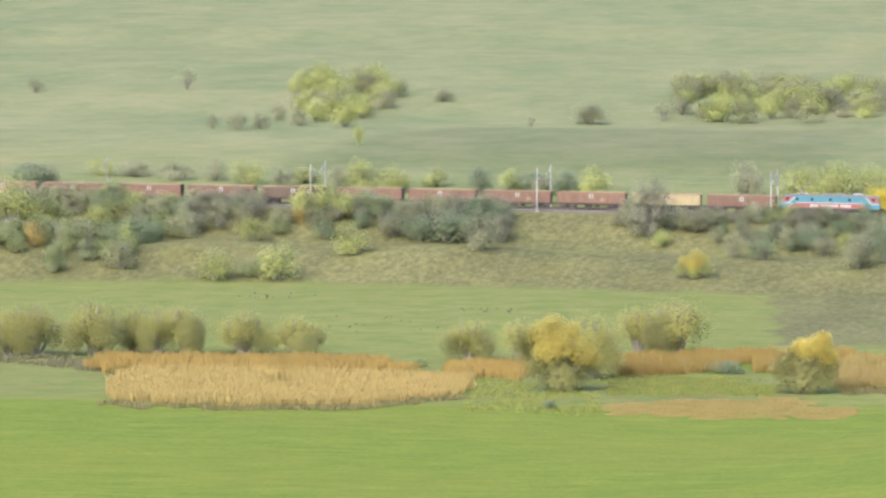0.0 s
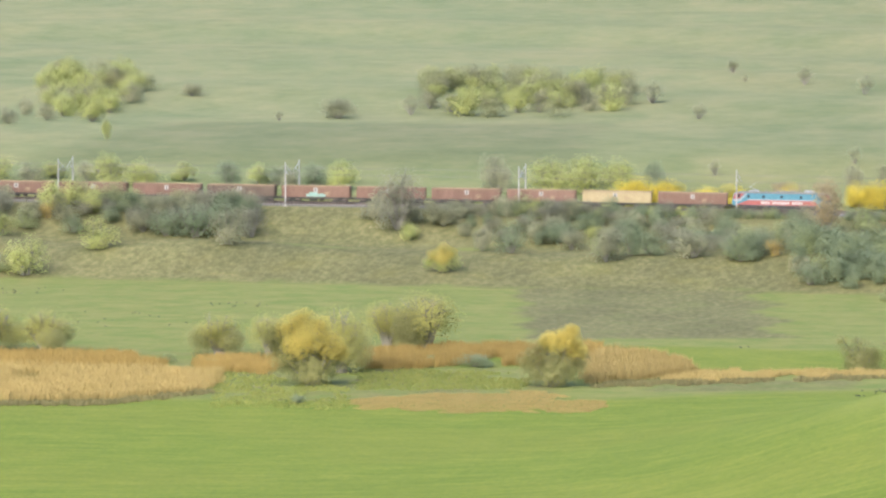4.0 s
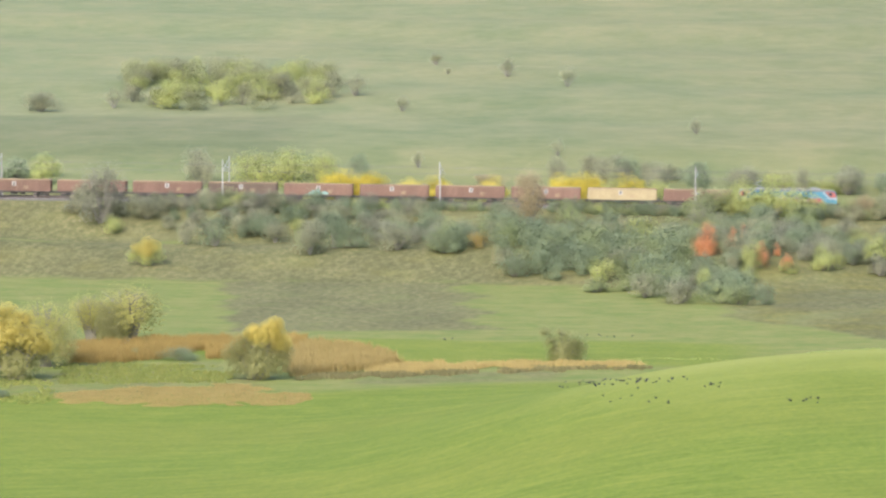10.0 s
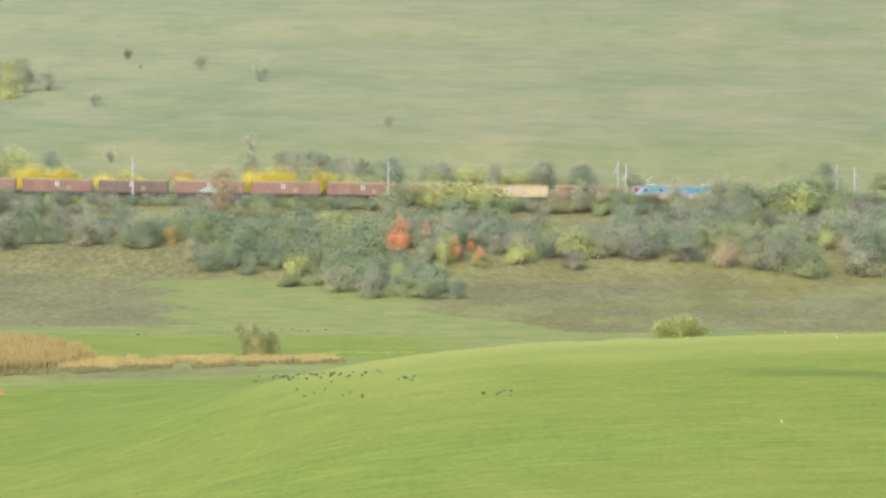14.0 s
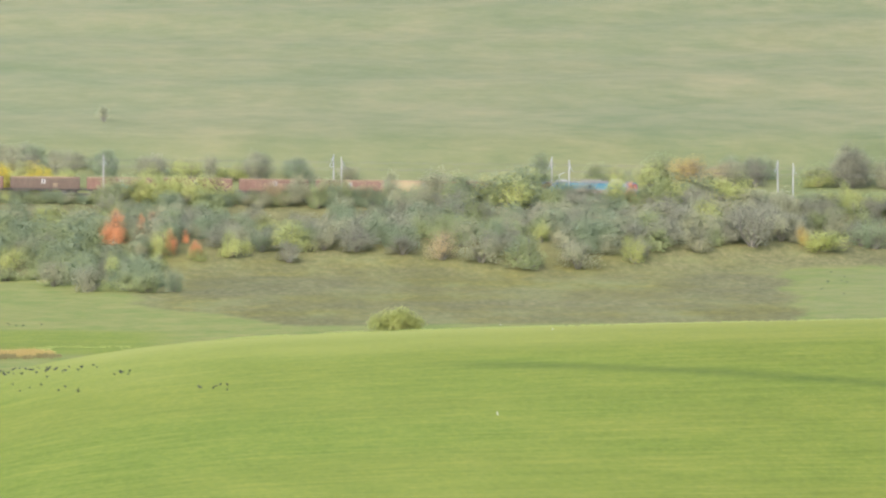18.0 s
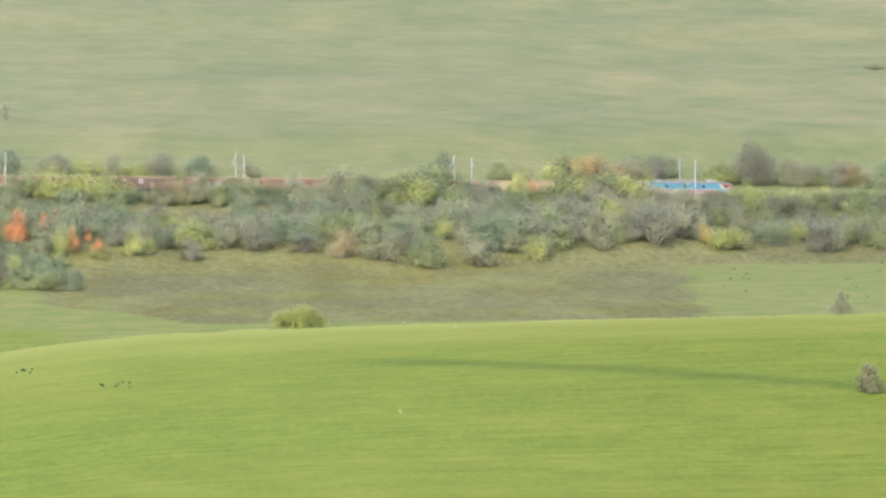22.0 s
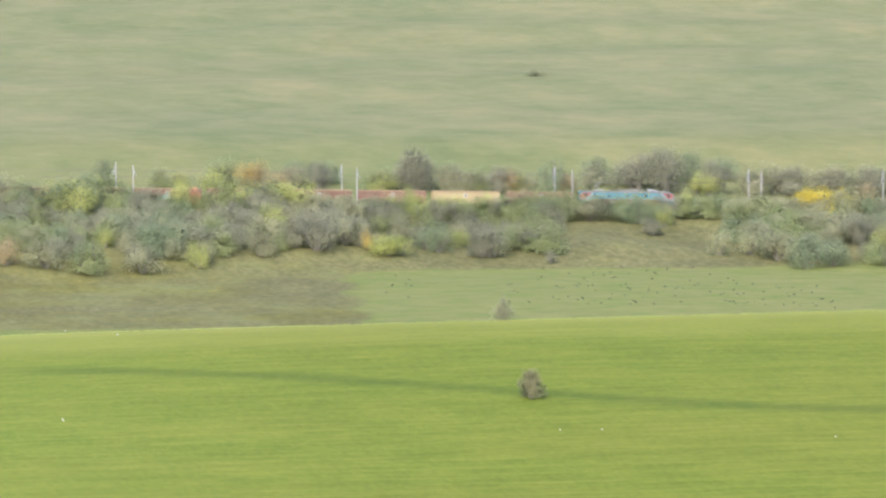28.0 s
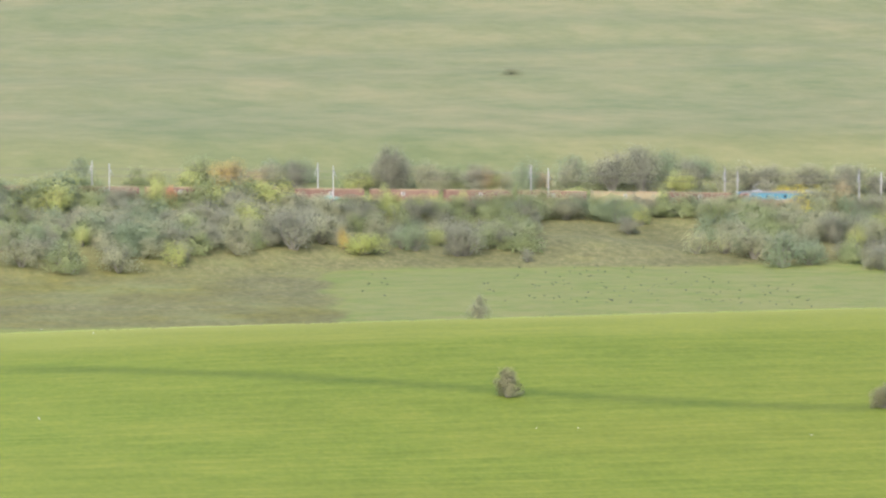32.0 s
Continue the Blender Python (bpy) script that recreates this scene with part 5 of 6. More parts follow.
def railway():
    bed = tagged(new("railway_track"), "double railway track on grey ballast along the slope", "railway", kind="structure")
    part("ballast", swept([(-2.9, -0.3), (-1.7, 0.28), (5.9, 0.28), (7.1, -0.3)], TRACK_Y, 0, "ballast"), BALLAST, bed)
    rail = [(-0.07, 0.0), (-0.02, 0.03), (-0.035, 0.15), (0.035, 0.15), (0.02, 0.03), (0.07, 0.0)]
    for y in TRACKS:
        for side in (-0.75, 0.75):
            part("rail", swept(rail, y + side, 0.36, "rail"), STEEL, bed)
        pieces = []
        for i in range(-400, 400):
            x = i * 0.7
            z = rail_z(x) + 0.3
            v = [(x + a, y + b, z + c) for a in (-0.13, 0.13) for b in (-1.25, 1.25) for c in (-0.05, 0.07)]
            pieces.append((v, [(0, 1, 3, 2), (4, 6, 7, 5), (0, 4, 5, 1), (2, 3, 7, 6), (1, 5, 7, 3)]))
        tagged(part("sleepers", joined("sleepers", pieces), SLEEPER, bed, "row of concrete sleepers"), kind="stuff")


def mast_meshes():
    pole, foot = bmesh.new(), bmesh.new()
    bmesh.ops.create_cone(pole, cap_ends=True, segments=10, radius1=0.135, radius2=0.09, depth=8.6, matrix=Matrix.Translation((0, 0, 4.0)))
    box(foot, -0.4, 0.4, -0.4, 0.4, -0.6, 0.15, 0.04)
    return [bm_to(pole, "pole"), bm_to(foot, "foot")]


def bm_to(bm, name):
    me = bpy.data.meshes.new(name)
    bm.to_mesh(me)
    bm.free()
    return me


def strut(a, b, r):
    return tube([Vector(a), Vector(b)], [r, r], 6)


def mast(x, y, toward):
    """A concrete catenary mast with its bracket over the track; toward: +1 where the track lies north of it."""
    z = rail_z(x)
    ob = tagged(new("catenary_mast"), "pale concrete catenary mast with steel bracket beside the railway", "mast", group="catenary masts")
    ob.matrix_basis = pose(x, y, z, 0, 0, 0 if toward > 0 else 180)
    if not MAST:
        MAST.update(pole=mast_meshes()[0], foot=mast_meshes()[1],
                    arm=joined("bracket", [strut((0, 0, 6.1), (0.5, 2.7, 6.9), 0.05), strut((0, 0, 7.9), (0.9, 2.3, 6.0), 0.05), strut((0, 0.5, 6.2), (0.6, 3.2, 5.9), 0.04)]),
                    ins=joined("insulator", [strut((0, 0.18, 6.15), (0, 0.6, 6.28), 0.08), strut((0, 0.15, 7.35), (0, 0.55, 7.24), 0.08)]))
    part("pole", MAST["pole"], CONCRETE, ob)
    part("foot", MAST["foot"], SLEEPER, ob)
    part("bracket", MAST["arm"], GALV, ob, "grey steel bracket")
    part("insulator", MAST["ins"], BARK, ob, "brown insulators")
    return ob


MAST = {}
railway()
mast(-217.3, TRACK_Y + 7.3, -1)
mast(-175.5, TRACK_Y - 3.0, 1)
mast(-174.6, TRACK_Y + 7.3, -1)
mast(-132.2, TRACK_Y - 3.0, 1)
mast(-131.0, TRACK_Y + 7.3, -1)
mast(-88.1, TRACK_Y - 3.0, 1)
mast(-87.8, TRACK_Y + 7.3, -1)
mast(-47.4, TRACK_Y - 3.0, 1)
mast(0.2, TRACK_Y - 3.0, 1)
mast(43.5, TRACK_Y + 7.3, -1)
mast(44.5, TRACK_Y - 3.0, 1)
mast(84.8, TRACK_Y + 7.3, -1)
mast(87.1, TRACK_Y - 3.0, 1)
mast(127.8, TRACK_Y + 7.3, -1)
mast(129.3, TRACK_Y - 3.0, 1)
mast(168.9, TRACK_Y + 7.3, -1)
mast(170.4, TRACK_Y - 3.0, 1)
mast(206.8, TRACK_Y + 7.3, -1)
mast(207.0, TRACK_Y - 3.0, 1)
mast(233.3, TRACK_Y + 7.3, -1)
mast(235.1, TRACK_Y - 3.0, 1)
for y in TRACKS:
    for lift, name in ((5.75, "contact_wire"), (7.0, "catenary_wire")):
        tagged(part(name, swept([(-0.02, 0), (0, 0.03), (0.02, 0)], y, lift, name), WIRE, None, ""), "thin overhead wire above the railway track", "wire", kind="structure")

# ---- train ----
RUST = surface("rusty_red_wagon_paint", (0.150, 0.090, 0.065), (0.212, 0.132, 0.094), 0.9, 0.75, 0.0, 9, 0.3, (1, 1, 0.35), 0.16)
BROWN = surface("dark_brown_wagon_paint", (0.092, 0.068, 0.050), (0.138, 0.103, 0.076), 0.9, 0.75, 0.0, 9, 0.3, (1, 1, 0.35), 0.1)
OCHRE = surface("faded_ochre_wagon_paint", (0.3, 0.24, 0.13), (0.42, 0.35, 0.2), 0.8, 0.8, 0.0, 7, 0.3, (1, 1, 0.4))
UNDER = surface("sooty_underframe", (0.05, 0.05, 0.047), (0.11, 0.105, 0.095), 2, 0.85)
RIM = surface("worn_ochre_rim", (0.24, 0.18, 0.11), (0.36, 0.28, 0.17), 2, 0.8)
MARK = surface("white_stencil_paint", (0.38, 0.37, 0.34), (0.48, 0.47, 0.44), 3, 0.7)
BLUE = surface("sky_blue_loco_paint", (0.065, 0.185, 0.235), (0.085, 0.22, 0.275), 0.8, 0.6)
LOCO_RED = surface("red_loco_paint", (0.27, 0.085, 0.075), (0.33, 0.11, 0.095), 0.8, 0.55)
LOCO_WHITE = surface("white_loco_paint", (0.3, 0.31, 0.31), (0.38, 0.39, 0.38), 1, 0.6)
ROOF = surface("sooty_grey_roof", (0.13, 0.13, 0.12), (0.22, 0.215, 0.2), 1, 0.7)
GLASS = surface("dark_window_glass", (0.02, 0.025, 0.03), (0.05, 0.06, 0.07), 2, 0.12, 0, 9, 0)
TAGS = surface("green_graffiti_paint", (0.15, 0.28, 0.23), (0.27, 0.38, 0.33), 1.3, 0.6)

BOGIE = {}


def bogie(parent, x):
    """A two-axle bogie: side frames, bolster, springs and four wheels."""
    if not BOGIE:
        fr = boxes([(-1.5, 1.5, -1.05, -0.93, 0.42, 0.66), (-1.5, 1.5, 0.93, 1.05, 0.42, 0.66), (-0.25, 0.25, -1.0, 1.0, 0.45, 0.8),
                    (-1.1, -0.7, -1.12, -0.92, 0.3, 0.62), (0.7, 1.1, -1.12, -0.92, 0.3, 0.62), (-1.1, -0.7, 0.92, 1.12, 0.3, 0.62), (0.7, 1.1, 0.92, 1.12, 0.3, 0.62)], 0.02)
        BOGIE["frame"] = bm_to(fr, "bogie_frame")
        w = bmesh.new()
        for s in (-0.75, 0.75):
            disc(w, 0, s, 0.46, 0.46, 0.13)
            disc(w, 0, s * 0.93, 0.46, 0.49, 0.03)
        disc(w, 0, 0, 0.46, 0.08, 1.5, 8)
        BOGIE["wheels"] = bm_to(w, "wheelset")
    f = part("bogie", BOGIE["frame"], UNDER, parent)
    f.location = (x, 0, 0)
    for d in (-0.9, 0.9):
        part("wheelset", BOGIE["wheels"], STEEL, f).location = (d, 0, 0)


WAGON = {}


def wagon(paint, label, mark_x=0.0, tag=False):
    """An open high-sided bogie wagon: floor, ribbed sides, ends, top rim, doors, underframe and bogies."""
    ob = tagged(new("freight_wagon"), label, "wagon", group="wagons of the freight train")
    L, W, zf, zt = 6.35, 1.42, 1.34, 3.2
    if not WAGON:
        side = boxes([(-L, L, -0.03, 0.03, zf, zt)])
        ribs = boxes([(-0.055, 0.055, -0.12, -0.03, zf - 0.1, zt - 0.02)], 0.015)
        rim = boxes([(-L - 0.05, L + 0.05, -0.13, 0.06, zt, zt + 0.12)], 0.015)
        sill = boxes([(-L, L, -0.1, -0.03, zf - 0.12, zf + 0.06)], 0.01)
        end = boxes([(-0.03, 0.03, -W, W, zf, zt)], 0.01)
        post = boxes([(0.03, 0.12, -0.05, 0.05, zf - 0.1, zt)], 0.01)
        lip = boxes([(-0.04, 0.1, -W, W, zt, zt + 0.12)], 0.01)
        floor = boxes([(-L, L, -W, W, zf - 0.08, zf)])
        door = boxes([(-0.85, 0.85, -0.09, -0.035, zf + 0.05, zt - 0.15), (-0.9, 0.9, -0.14, -0.09, zf + 0.55, zf + 0.65), (-0.9, 0.9, -0.14, -0.09, zt - 0.55, zt - 0.45)], 0.012)
        under = boxes([(-L - 0.1, L + 0.1, -0.28, -0.12, 0.82, 1.14), (-L - 0.1, L + 0.1, 0.12, 0.28, 0.82, 1.14), (-L - 0.12, -L + 0.1, -1.3, 1.3, 0.85, 1.16), (L - 0.1, L + 0.12, -1.3, 1.3, 0.85, 1.16),
                       (-L, L, -1.38, -1.28, 0.92, 1.14), (-L, L, 1.28, 1.38, 0.92, 1.14), (-1.2, 0.2, -0.8, -0.3, 0.5, 0.85), (0.6, 1.4, 0.2, 0.8, 0.45, 0.85)], 0.02)
        buf = bmesh.new()
        bmesh.ops.create_cone(buf, cap_ends=True, segments=12, radius1=0.12, radius2=0.12, depth=0.5, matrix=Matrix.Translation((0.36, 0, 1.03)) @ Matrix.Rotation(radians(90), 4, "Y"))
        bmesh.ops.create_cone(buf, cap_ends=True, segments=14, radius1=0.23, radius2=0.23, depth=0.06, matrix=Matrix.Translation((0.62, 0, 1.03)) @ Matrix.Rotation(radians(90), 4, "Y"))
        plate = boxes([(-0.36, 0.36, -0.16, -0.14, zt - 1.02, zt - 0.24)])
        glyph = boxes([(-0.16, 0.16, -0.172, -0.162, zt - 0.9, zt - 0.42), (0.0, 0.16, -0.176, -0.17, zt - 0.6, zt - 0.3)])
        data = boxes([(-0.45, 0.45, -0.13, -0.122, zf + 0.3, zf + 0.42)])
        chalk = boxes([(-1.8, 1.9, -0.136, -0.124, zf - 0.02, zf + 0.42), (-1.2, 0.4, -0.14, -0.126, zf + 0.42, zf + 0.78), (0.8, 1.5, -0.14, -0.126, zf + 0.4, zf + 0.6)], 0.0)
        for key, bm in (("side", side), ("ribs", ribs), ("rim", rim), ("sill", sill), ("end", end), ("post", post), ("lip", lip), ("floor", floor), ("door", door), ("under", under), ("buffers", buf), ("plate", plate), ("glyph", glyph), ("data", data), ("chalk", chalk)):
            WAGON[key] = bm_to(bm, key)

    def bit(name, key, mat, parent, m=None, lab=""):
        me = WAGON[key]
        tint = WAGON.setdefault((key, mat.name), me if not me.materials else me.copy())
        if not tint.materials or tint.materials[0] != mat:
            tint.materials.clear()
            tint.materials.append(mat)
        o = part(name, tint, mat, parent, lab)
        if m is not None:
            o.matrix_basis = m
        return o

    for turn in (0, 180):
        m = pose(0, -W, 0) if turn == 0 else pose(0, W, 0, 0, 0, 180)
        s = bit("side_wall", "side", paint, ob, m)
        for i in range(13):
            bit("rib", "ribs", paint, s, pose(-L + 0.06 + i * (2 * L - 0.12) / 12, 0, 0))
        bit("top_rim", "rim", RIM, s, None, "worn pale top rim")
        bit("bottom_sill", "sill", paint, s)
        for dx in (-3.2, 3.2):
            bit("door", "door", paint, s, pose(dx, 0, 0))
        bit("stencil_plate", "plate", MARK, s, pose(mark_x, 0, 0), "white stencilled panel with a dark sign")
        bit("stencil_sign", "glyph", UNDER, s, pose(mark_x, 0, 0))
        for k in range(3):
            bit("stencil_line", "data", RIM, s, pose(mark_x + 2.2, 0, 0.22 * k))
        if tag:
            bit("graffiti", "chalk", TAGS, s, None, "pale green graffiti")
        e = bit("end_wall", "end", paint, ob, pose(L, 0, 0) if turn == 0 else pose(-L, 0, 0, 0, 0, 180))
        bit("end_rim", "lip", paint, e)
        for y in (-1.3, -0.65, 0, 0.65, 1.3):
            bit("end_post", "post", paint, e, pose(0, y, 0))
        for y in (-0.87, 0.87):
            bit("buffer", "buffers", UNDER, e, pose(0, y, 0))
    bit("floor", "floor", UNDER, ob)
    bit("underframe", "under", UNDER, ob)
    bogie(ob, -4.5)
    bogie(ob, 4.5)
    return ob


def prism(outline, y0, y1):
    """An outline of (x, z) points made solid between y0 and y1."""
    bm = bmesh.new()
    a = [bm.verts.new((x, y0, z)) for x, z in outline]
    b = [bm.verts.new((x, y1, z)) for x, z in outline]
    bm.faces.new(a)
    bm.faces.new(b[::-1])
    for i in range(len(a)):
        j = (i + 1) % len(a)
        bm.faces.new((a[j], a[i], b[i], b[j]))
    bmesh.ops.recalc_face_normals(bm, faces=bm.faces)
    return bm


def locomotive():
    """A six-axle electric locomotive, nose towards +x; its middle is the origin, on the rail head."""
    ob = tagged(new("electric_locomotive"), "blue and red electric locomotive with white stripe and raised pantograph", "locomotive")
    H = 9.2
    hull = [(-H, 1.15), (-H, 2.3), (-H + 0.32, 3.3), (-H + 0.6, 3.46), (H - 0.6, 3.46), (H - 0.32, 3.3), (H, 2.3), (H, 1.15)]
    part("body", prism(hull, -1.48, 1.48), BLUE, ob, "sky-blue steel body")
    roof = prism([(-H + 0.7, 3.46), (-H + 1.3, 3.62), (H - 1.3, 3.62), (H - 0.7, 3.46)], -1.25, 1.25)
    part("roof", roof, ROOF, ob, "sooty grey roof")
    part("gutter", boxes([(-H + 0.8, H - 0.8, -1.53, 1.53, 3.4, 3.52)], 0.01), ROOF, ob, "grey roof edge")
    for s in (-1, 1):
        y = 1.48 * s
        a, b = (y - 0.015, y + 0.008) if s < 0 else (y - 0.008, y + 0.015)
        part("red_band", prism([(-H + 0.6, 1.2), (-H + 2.9, 2.1), (H - 3.0, 2.1), (H - 2.3, 1.2)], a, b), LOCO_RED, ob, "red lower side band")
        part("white_line", prism([(-H + 2.9, 2.13), (-H + 2.9, 2.28), (H - 3.1, 2.28), (H - 3.0, 2.13)], a, b), LOCO_WHITE, ob, "white line over the red band")
        for e in (-1, 1):
            q = [(e * (H - 0.05), 1.98), (e * (H - 1.5), 1.98), (e * (H - 2.75), 3.3), (e * (H - 2.45), 3.3), (e * (H - 1.4), 2.2), (e * (H - 0.05), 2.2)]
            part("cab_stripe", prism(q, a - 0.004, b + 0.004), LOCO_WHITE, ob, "white angled cab stripe")
            q = [(e * (H - 0.1), 2.34), (e * (H - 1.3), 2.34), (e * (H - 2.3), 3.34), (e * (H - 0.45), 3.34)]
            part("cab_side", prism(q, a, b), LOCO_RED, ob, "red upper cab side")
            q = [(e * (H - 0.85), 2.62), (e * (H - 1.35), 2.62), (e * (H - 1.6), 3.2), (e * (H - 0.95), 3.2)]
            part("cab_window", prism(q, a - 0.008, b + 0.008), GLASS, ob, "dark side window")
        for x in (-6.2, -3.4, 0.0, 3.6):
            bm = bmesh.new()
            disc(bm, x, y, 2.82, 0.27, 0.05, 14)
            part("porthole", bm, GLASS, ob, "dark round side window")
        # the company name is drawn as white bars of its size
        x = -3.8
        for n in (4, 8, 5):
            for _ in range(n):
                part("white_bar", boxes([(x, x + 0.32, a - 0.006, b + 0.006, 1.42, 1.9)]), MARK, ob)
                x += 0.41
            x += 0.4
        for gx in (-1.9, 2.2):
            part("vent_grille", boxes([(gx - 0.5, gx + 0.5, y - 0.02, y + 0.02, 2.5 + 0.11 * k, 2.56 + 0.11 * k) for k in range(6)]), BLUE, ob)
        part("handrail", joined("handrail", [strut((H - 2.05, y + 0.05 * s, 1.4), (H - 2.05, y + 0.05 * s, 2.9), 0.025)]), GALV, ob)
    for e in (-1, 1):
        part("windscreen", boxes([(-0.02, 0.02, -1.3, -0.06, -0.45, 0.4), (-0.02, 0.02, 0.06, 1.3, -0.45, 0.4)], 0.01), GLASS, ob, "dark windscreen").matrix_basis = pose(e * (H - 0.155), 0, 2.85, 0, -e * 16.2, 0)
        for s in (-0.95, 0.95):
            bm = bmesh.new()
            bmesh.ops.create_cone(bm, cap_ends=True, segments=14, radius1=0.17, radius2=0.13, depth=0.12, matrix=Matrix.Translation((e * (H + 0.03), s, 1.75)) @ Matrix.Rotation(radians(90), 4, "Y"))
            part("headlight", bm, MARK, ob, "round clear headlight")
            bm = bmesh.new()
            bmesh.ops.create_cone(bm, cap_ends=True, segments=14, radius1=0.24, radius2=0.24, depth=0.06, matrix=Matrix.Translation((e * (H + 0.6), s * 0.92, 1.03)) @ Matrix.Rotation(radians(90), 4, "Y"))
            bmesh.ops.create_cone(bm, cap_ends=True, segments=12, radius1=0.13, radius2=0.13, depth=0.62, matrix=Matrix.Translation((e * (H + 0.3), s * 0.92, 1.03)) @ Matrix.Rotation(radians(90), 4, "Y"))
            part("buffer", bm, UNDER, ob)
        part("snow_plough", boxes([(e * H - 0.08, e * H + 0.12, -1.3, 1.3, 0.25, 0.75)], 0.03), UNDER, ob)
        # pantograph and roof gear
        px = e * 5.2
        part("pantograph_base", boxes([(px - 0.9, px + 0.9, -0.6, 0.6, 3.75, 3.85)] + [(px + a - 0.06, px + a + 0.06, b - 0.06, b + 0.06, 3.6, 3.76) for a in (-0.8, 0.8) for b in (-0.5, 0.5)], 0.01), GALV, ob)
        lift = 5.24 if e < 0 else 4.1
        mid = (lift + 3.84) / 2
        reach = 1.15 if e < 0 else 1.5
        part("pantograph", joined("pantograph", [strut((px + 0.7, b, 3.84), (px - reach + 0.3, b * 0.6, mid), 0.03) for b in (-0.45, 0.45)] + [strut((px - reach + 0.3, b, mid), (px + 0.3, b * 1.6, lift), 0.025) for b in (-0.3, 0.3)] + [strut((px + 0.3, -0.85, lift), (px + 0.3, 0.85, lift), 0.035)]), GALV, ob, "grey steel pantograph")
    part("roof_insulators", joined("roof_insulators", [strut((x, y, 3.6), (x, y, 4.0), 0.07) for x in (-3, -1.4, 0.2, 1.8, 3.2) for y in (-0.4, 0.4)] + [strut((-3.4, 0.4, 3.99), (3.6, 0.4, 3.99), 0.03)]), BARK, ob)
    part("roof_box", boxes([(-1.0, 2.6, -0.7, 0.7, 3.6, 3.82)], 0.04), ROOF, ob)
    part("underframe", boxes([(-H + 0.1, H - 0.1, -1.4, 1.4, 0.98, 1.18), (-2.4, 2.4, -1.2, 1.2, 0.42, 1.0)], 0.03), UNDER, ob)
    for x in (-5.15, 5.15):
        f = part("bogie", boxes([(-3.0, 3.0, -1.16, -1.02, 0.45, 0.8), (-3.0, 3.0, 1.02, 1.16, 0.45, 0.8), (-0.3, 0.3, -1, 1, 0.5, 0.95)] + [(w - 0.25, w + 0.25, s - 0.1, s + 0.1, 0.35, 0.85) for w in (-2.15, 0, 2.15) for s in (-1.12, 1.12)], 0.02), UNDER, ob)
        f.location = (x, 0, 0)
        for w in (-2.15, 0, 2.15):
            bm = bmesh.new()
            for s in (-0.75, 0.75):
                disc(bm, 0, s, 0.62, 0.62, 0.13, 22)
            part("wheelset", bm, STEEL, f).location = (w, 0, 0)
    return ob


NOSE = (-67.36, 9.5680, -0.012152)
TRAIN = [(locomotive(), -9.8)]
back = -19.6
for i in range(16):
    paint, text = (RUST, "rusty red open freight wagon with ribbed steel sides")
    if i == 1:
        paint, text = (OCHRE, "faded ochre open freight wagon with ribbed steel sides")
    elif i in (6, 11, 14):
        paint, text = (BROWN, "dark brown open freight wagon with ribbed steel sides")
    w = wagon(paint, text + (" and green graffiti" if i == 5 else ""), (0.0, -0.3, 0.0, 0.2, -0.4)[i % 5], i == 5)
    TRAIN.append((w, back - 6.8))
    back -= 14.2


def nose_x(t):
    """Where the train's nose is on the line at t seconds."""
    return NOSE[0] + NOSE[1] * t + NOSE[2] * t * t


def motions():
    for ob, offset in TRAIN:
        rows = []
        for k in range(0, 33, 2):
            x = nose_x(k) + offset
            fall = math.degrees(math.atan((rail_z(x + 1) - rail_z(x - 1)) / 2))
            rows.append((k, pose(x, TRACK_Y, rail_z(x) + 0.51, 0, -fall, 0)))
        walk(ob, rows)


# ---- birds on the fields ----
FEATHER = surface("black_plumage", (0.012, 0.012, 0.014), (0.03, 0.03, 0.034), 30, 0.55, 0, 90, 0.1)
BEAK = surface("grey_horn", (0.1, 0.095, 0.09), (0.18, 0.17, 0.16), 40, 0.5, 0, 90, 0.1)
STONE = surface("white_limestone", (0.4, 0.39, 0.35), (0.52, 0.5, 0.46), 6, 0.9)


def ball(bm, centre, radii, turn=0.0):
    bmesh.ops.create_uvsphere(bm, u_segments=8, v_segments=5, radius=1.0,
                              matrix=Matrix.Translation(centre) @ Matrix.Rotation(radians(turn), 4, "Y") @ Matrix.Diagonal((*radii, 1)))


def crow_parts():
    body, head, beak, tail = bmesh.new(), bmesh.new(), bmesh.new(), bmesh.new()
    ball(body, (0, 0, 0.21), (0.19, 0.1, 0.1), 18)
    ball(body, (-0.05, 0.075, 0.22), (0.2, 0.035, 0.075), 14)
    ball(body, (-0.05, -0.075, 0.22), (0.2, 0.035, 0.075), 14)
    ball(head, (0.19, 0, 0.31), (0.07, 0.055, 0.06))
    bmesh.ops.create_cone(beak, cap_ends=True, segments=8, radius1=0.022, radius2=0.004, depth=0.08, matrix=Matrix.Translation((0.285, 0, 0.3)) @ Matrix.Rotation(radians(95), 4, "Y"))
    box(tail, -0.36, -0.14, -0.045, 0.045, 0.145, 0.165, 0.008)
    leg = joined("leg", [strut((0, 0, 0), (0.01, 0, 0.15), 0.008), strut((-0.03, 0, 0.008), (0.05, 0, 0.008), 0.007)])
    return dict(body=bm_to(body, "body"), head=bm_to(head, "head"), beak=bm_to(beak, "beak"), tail=bm_to(tail, "tail"), leg=leg)


CROW = []


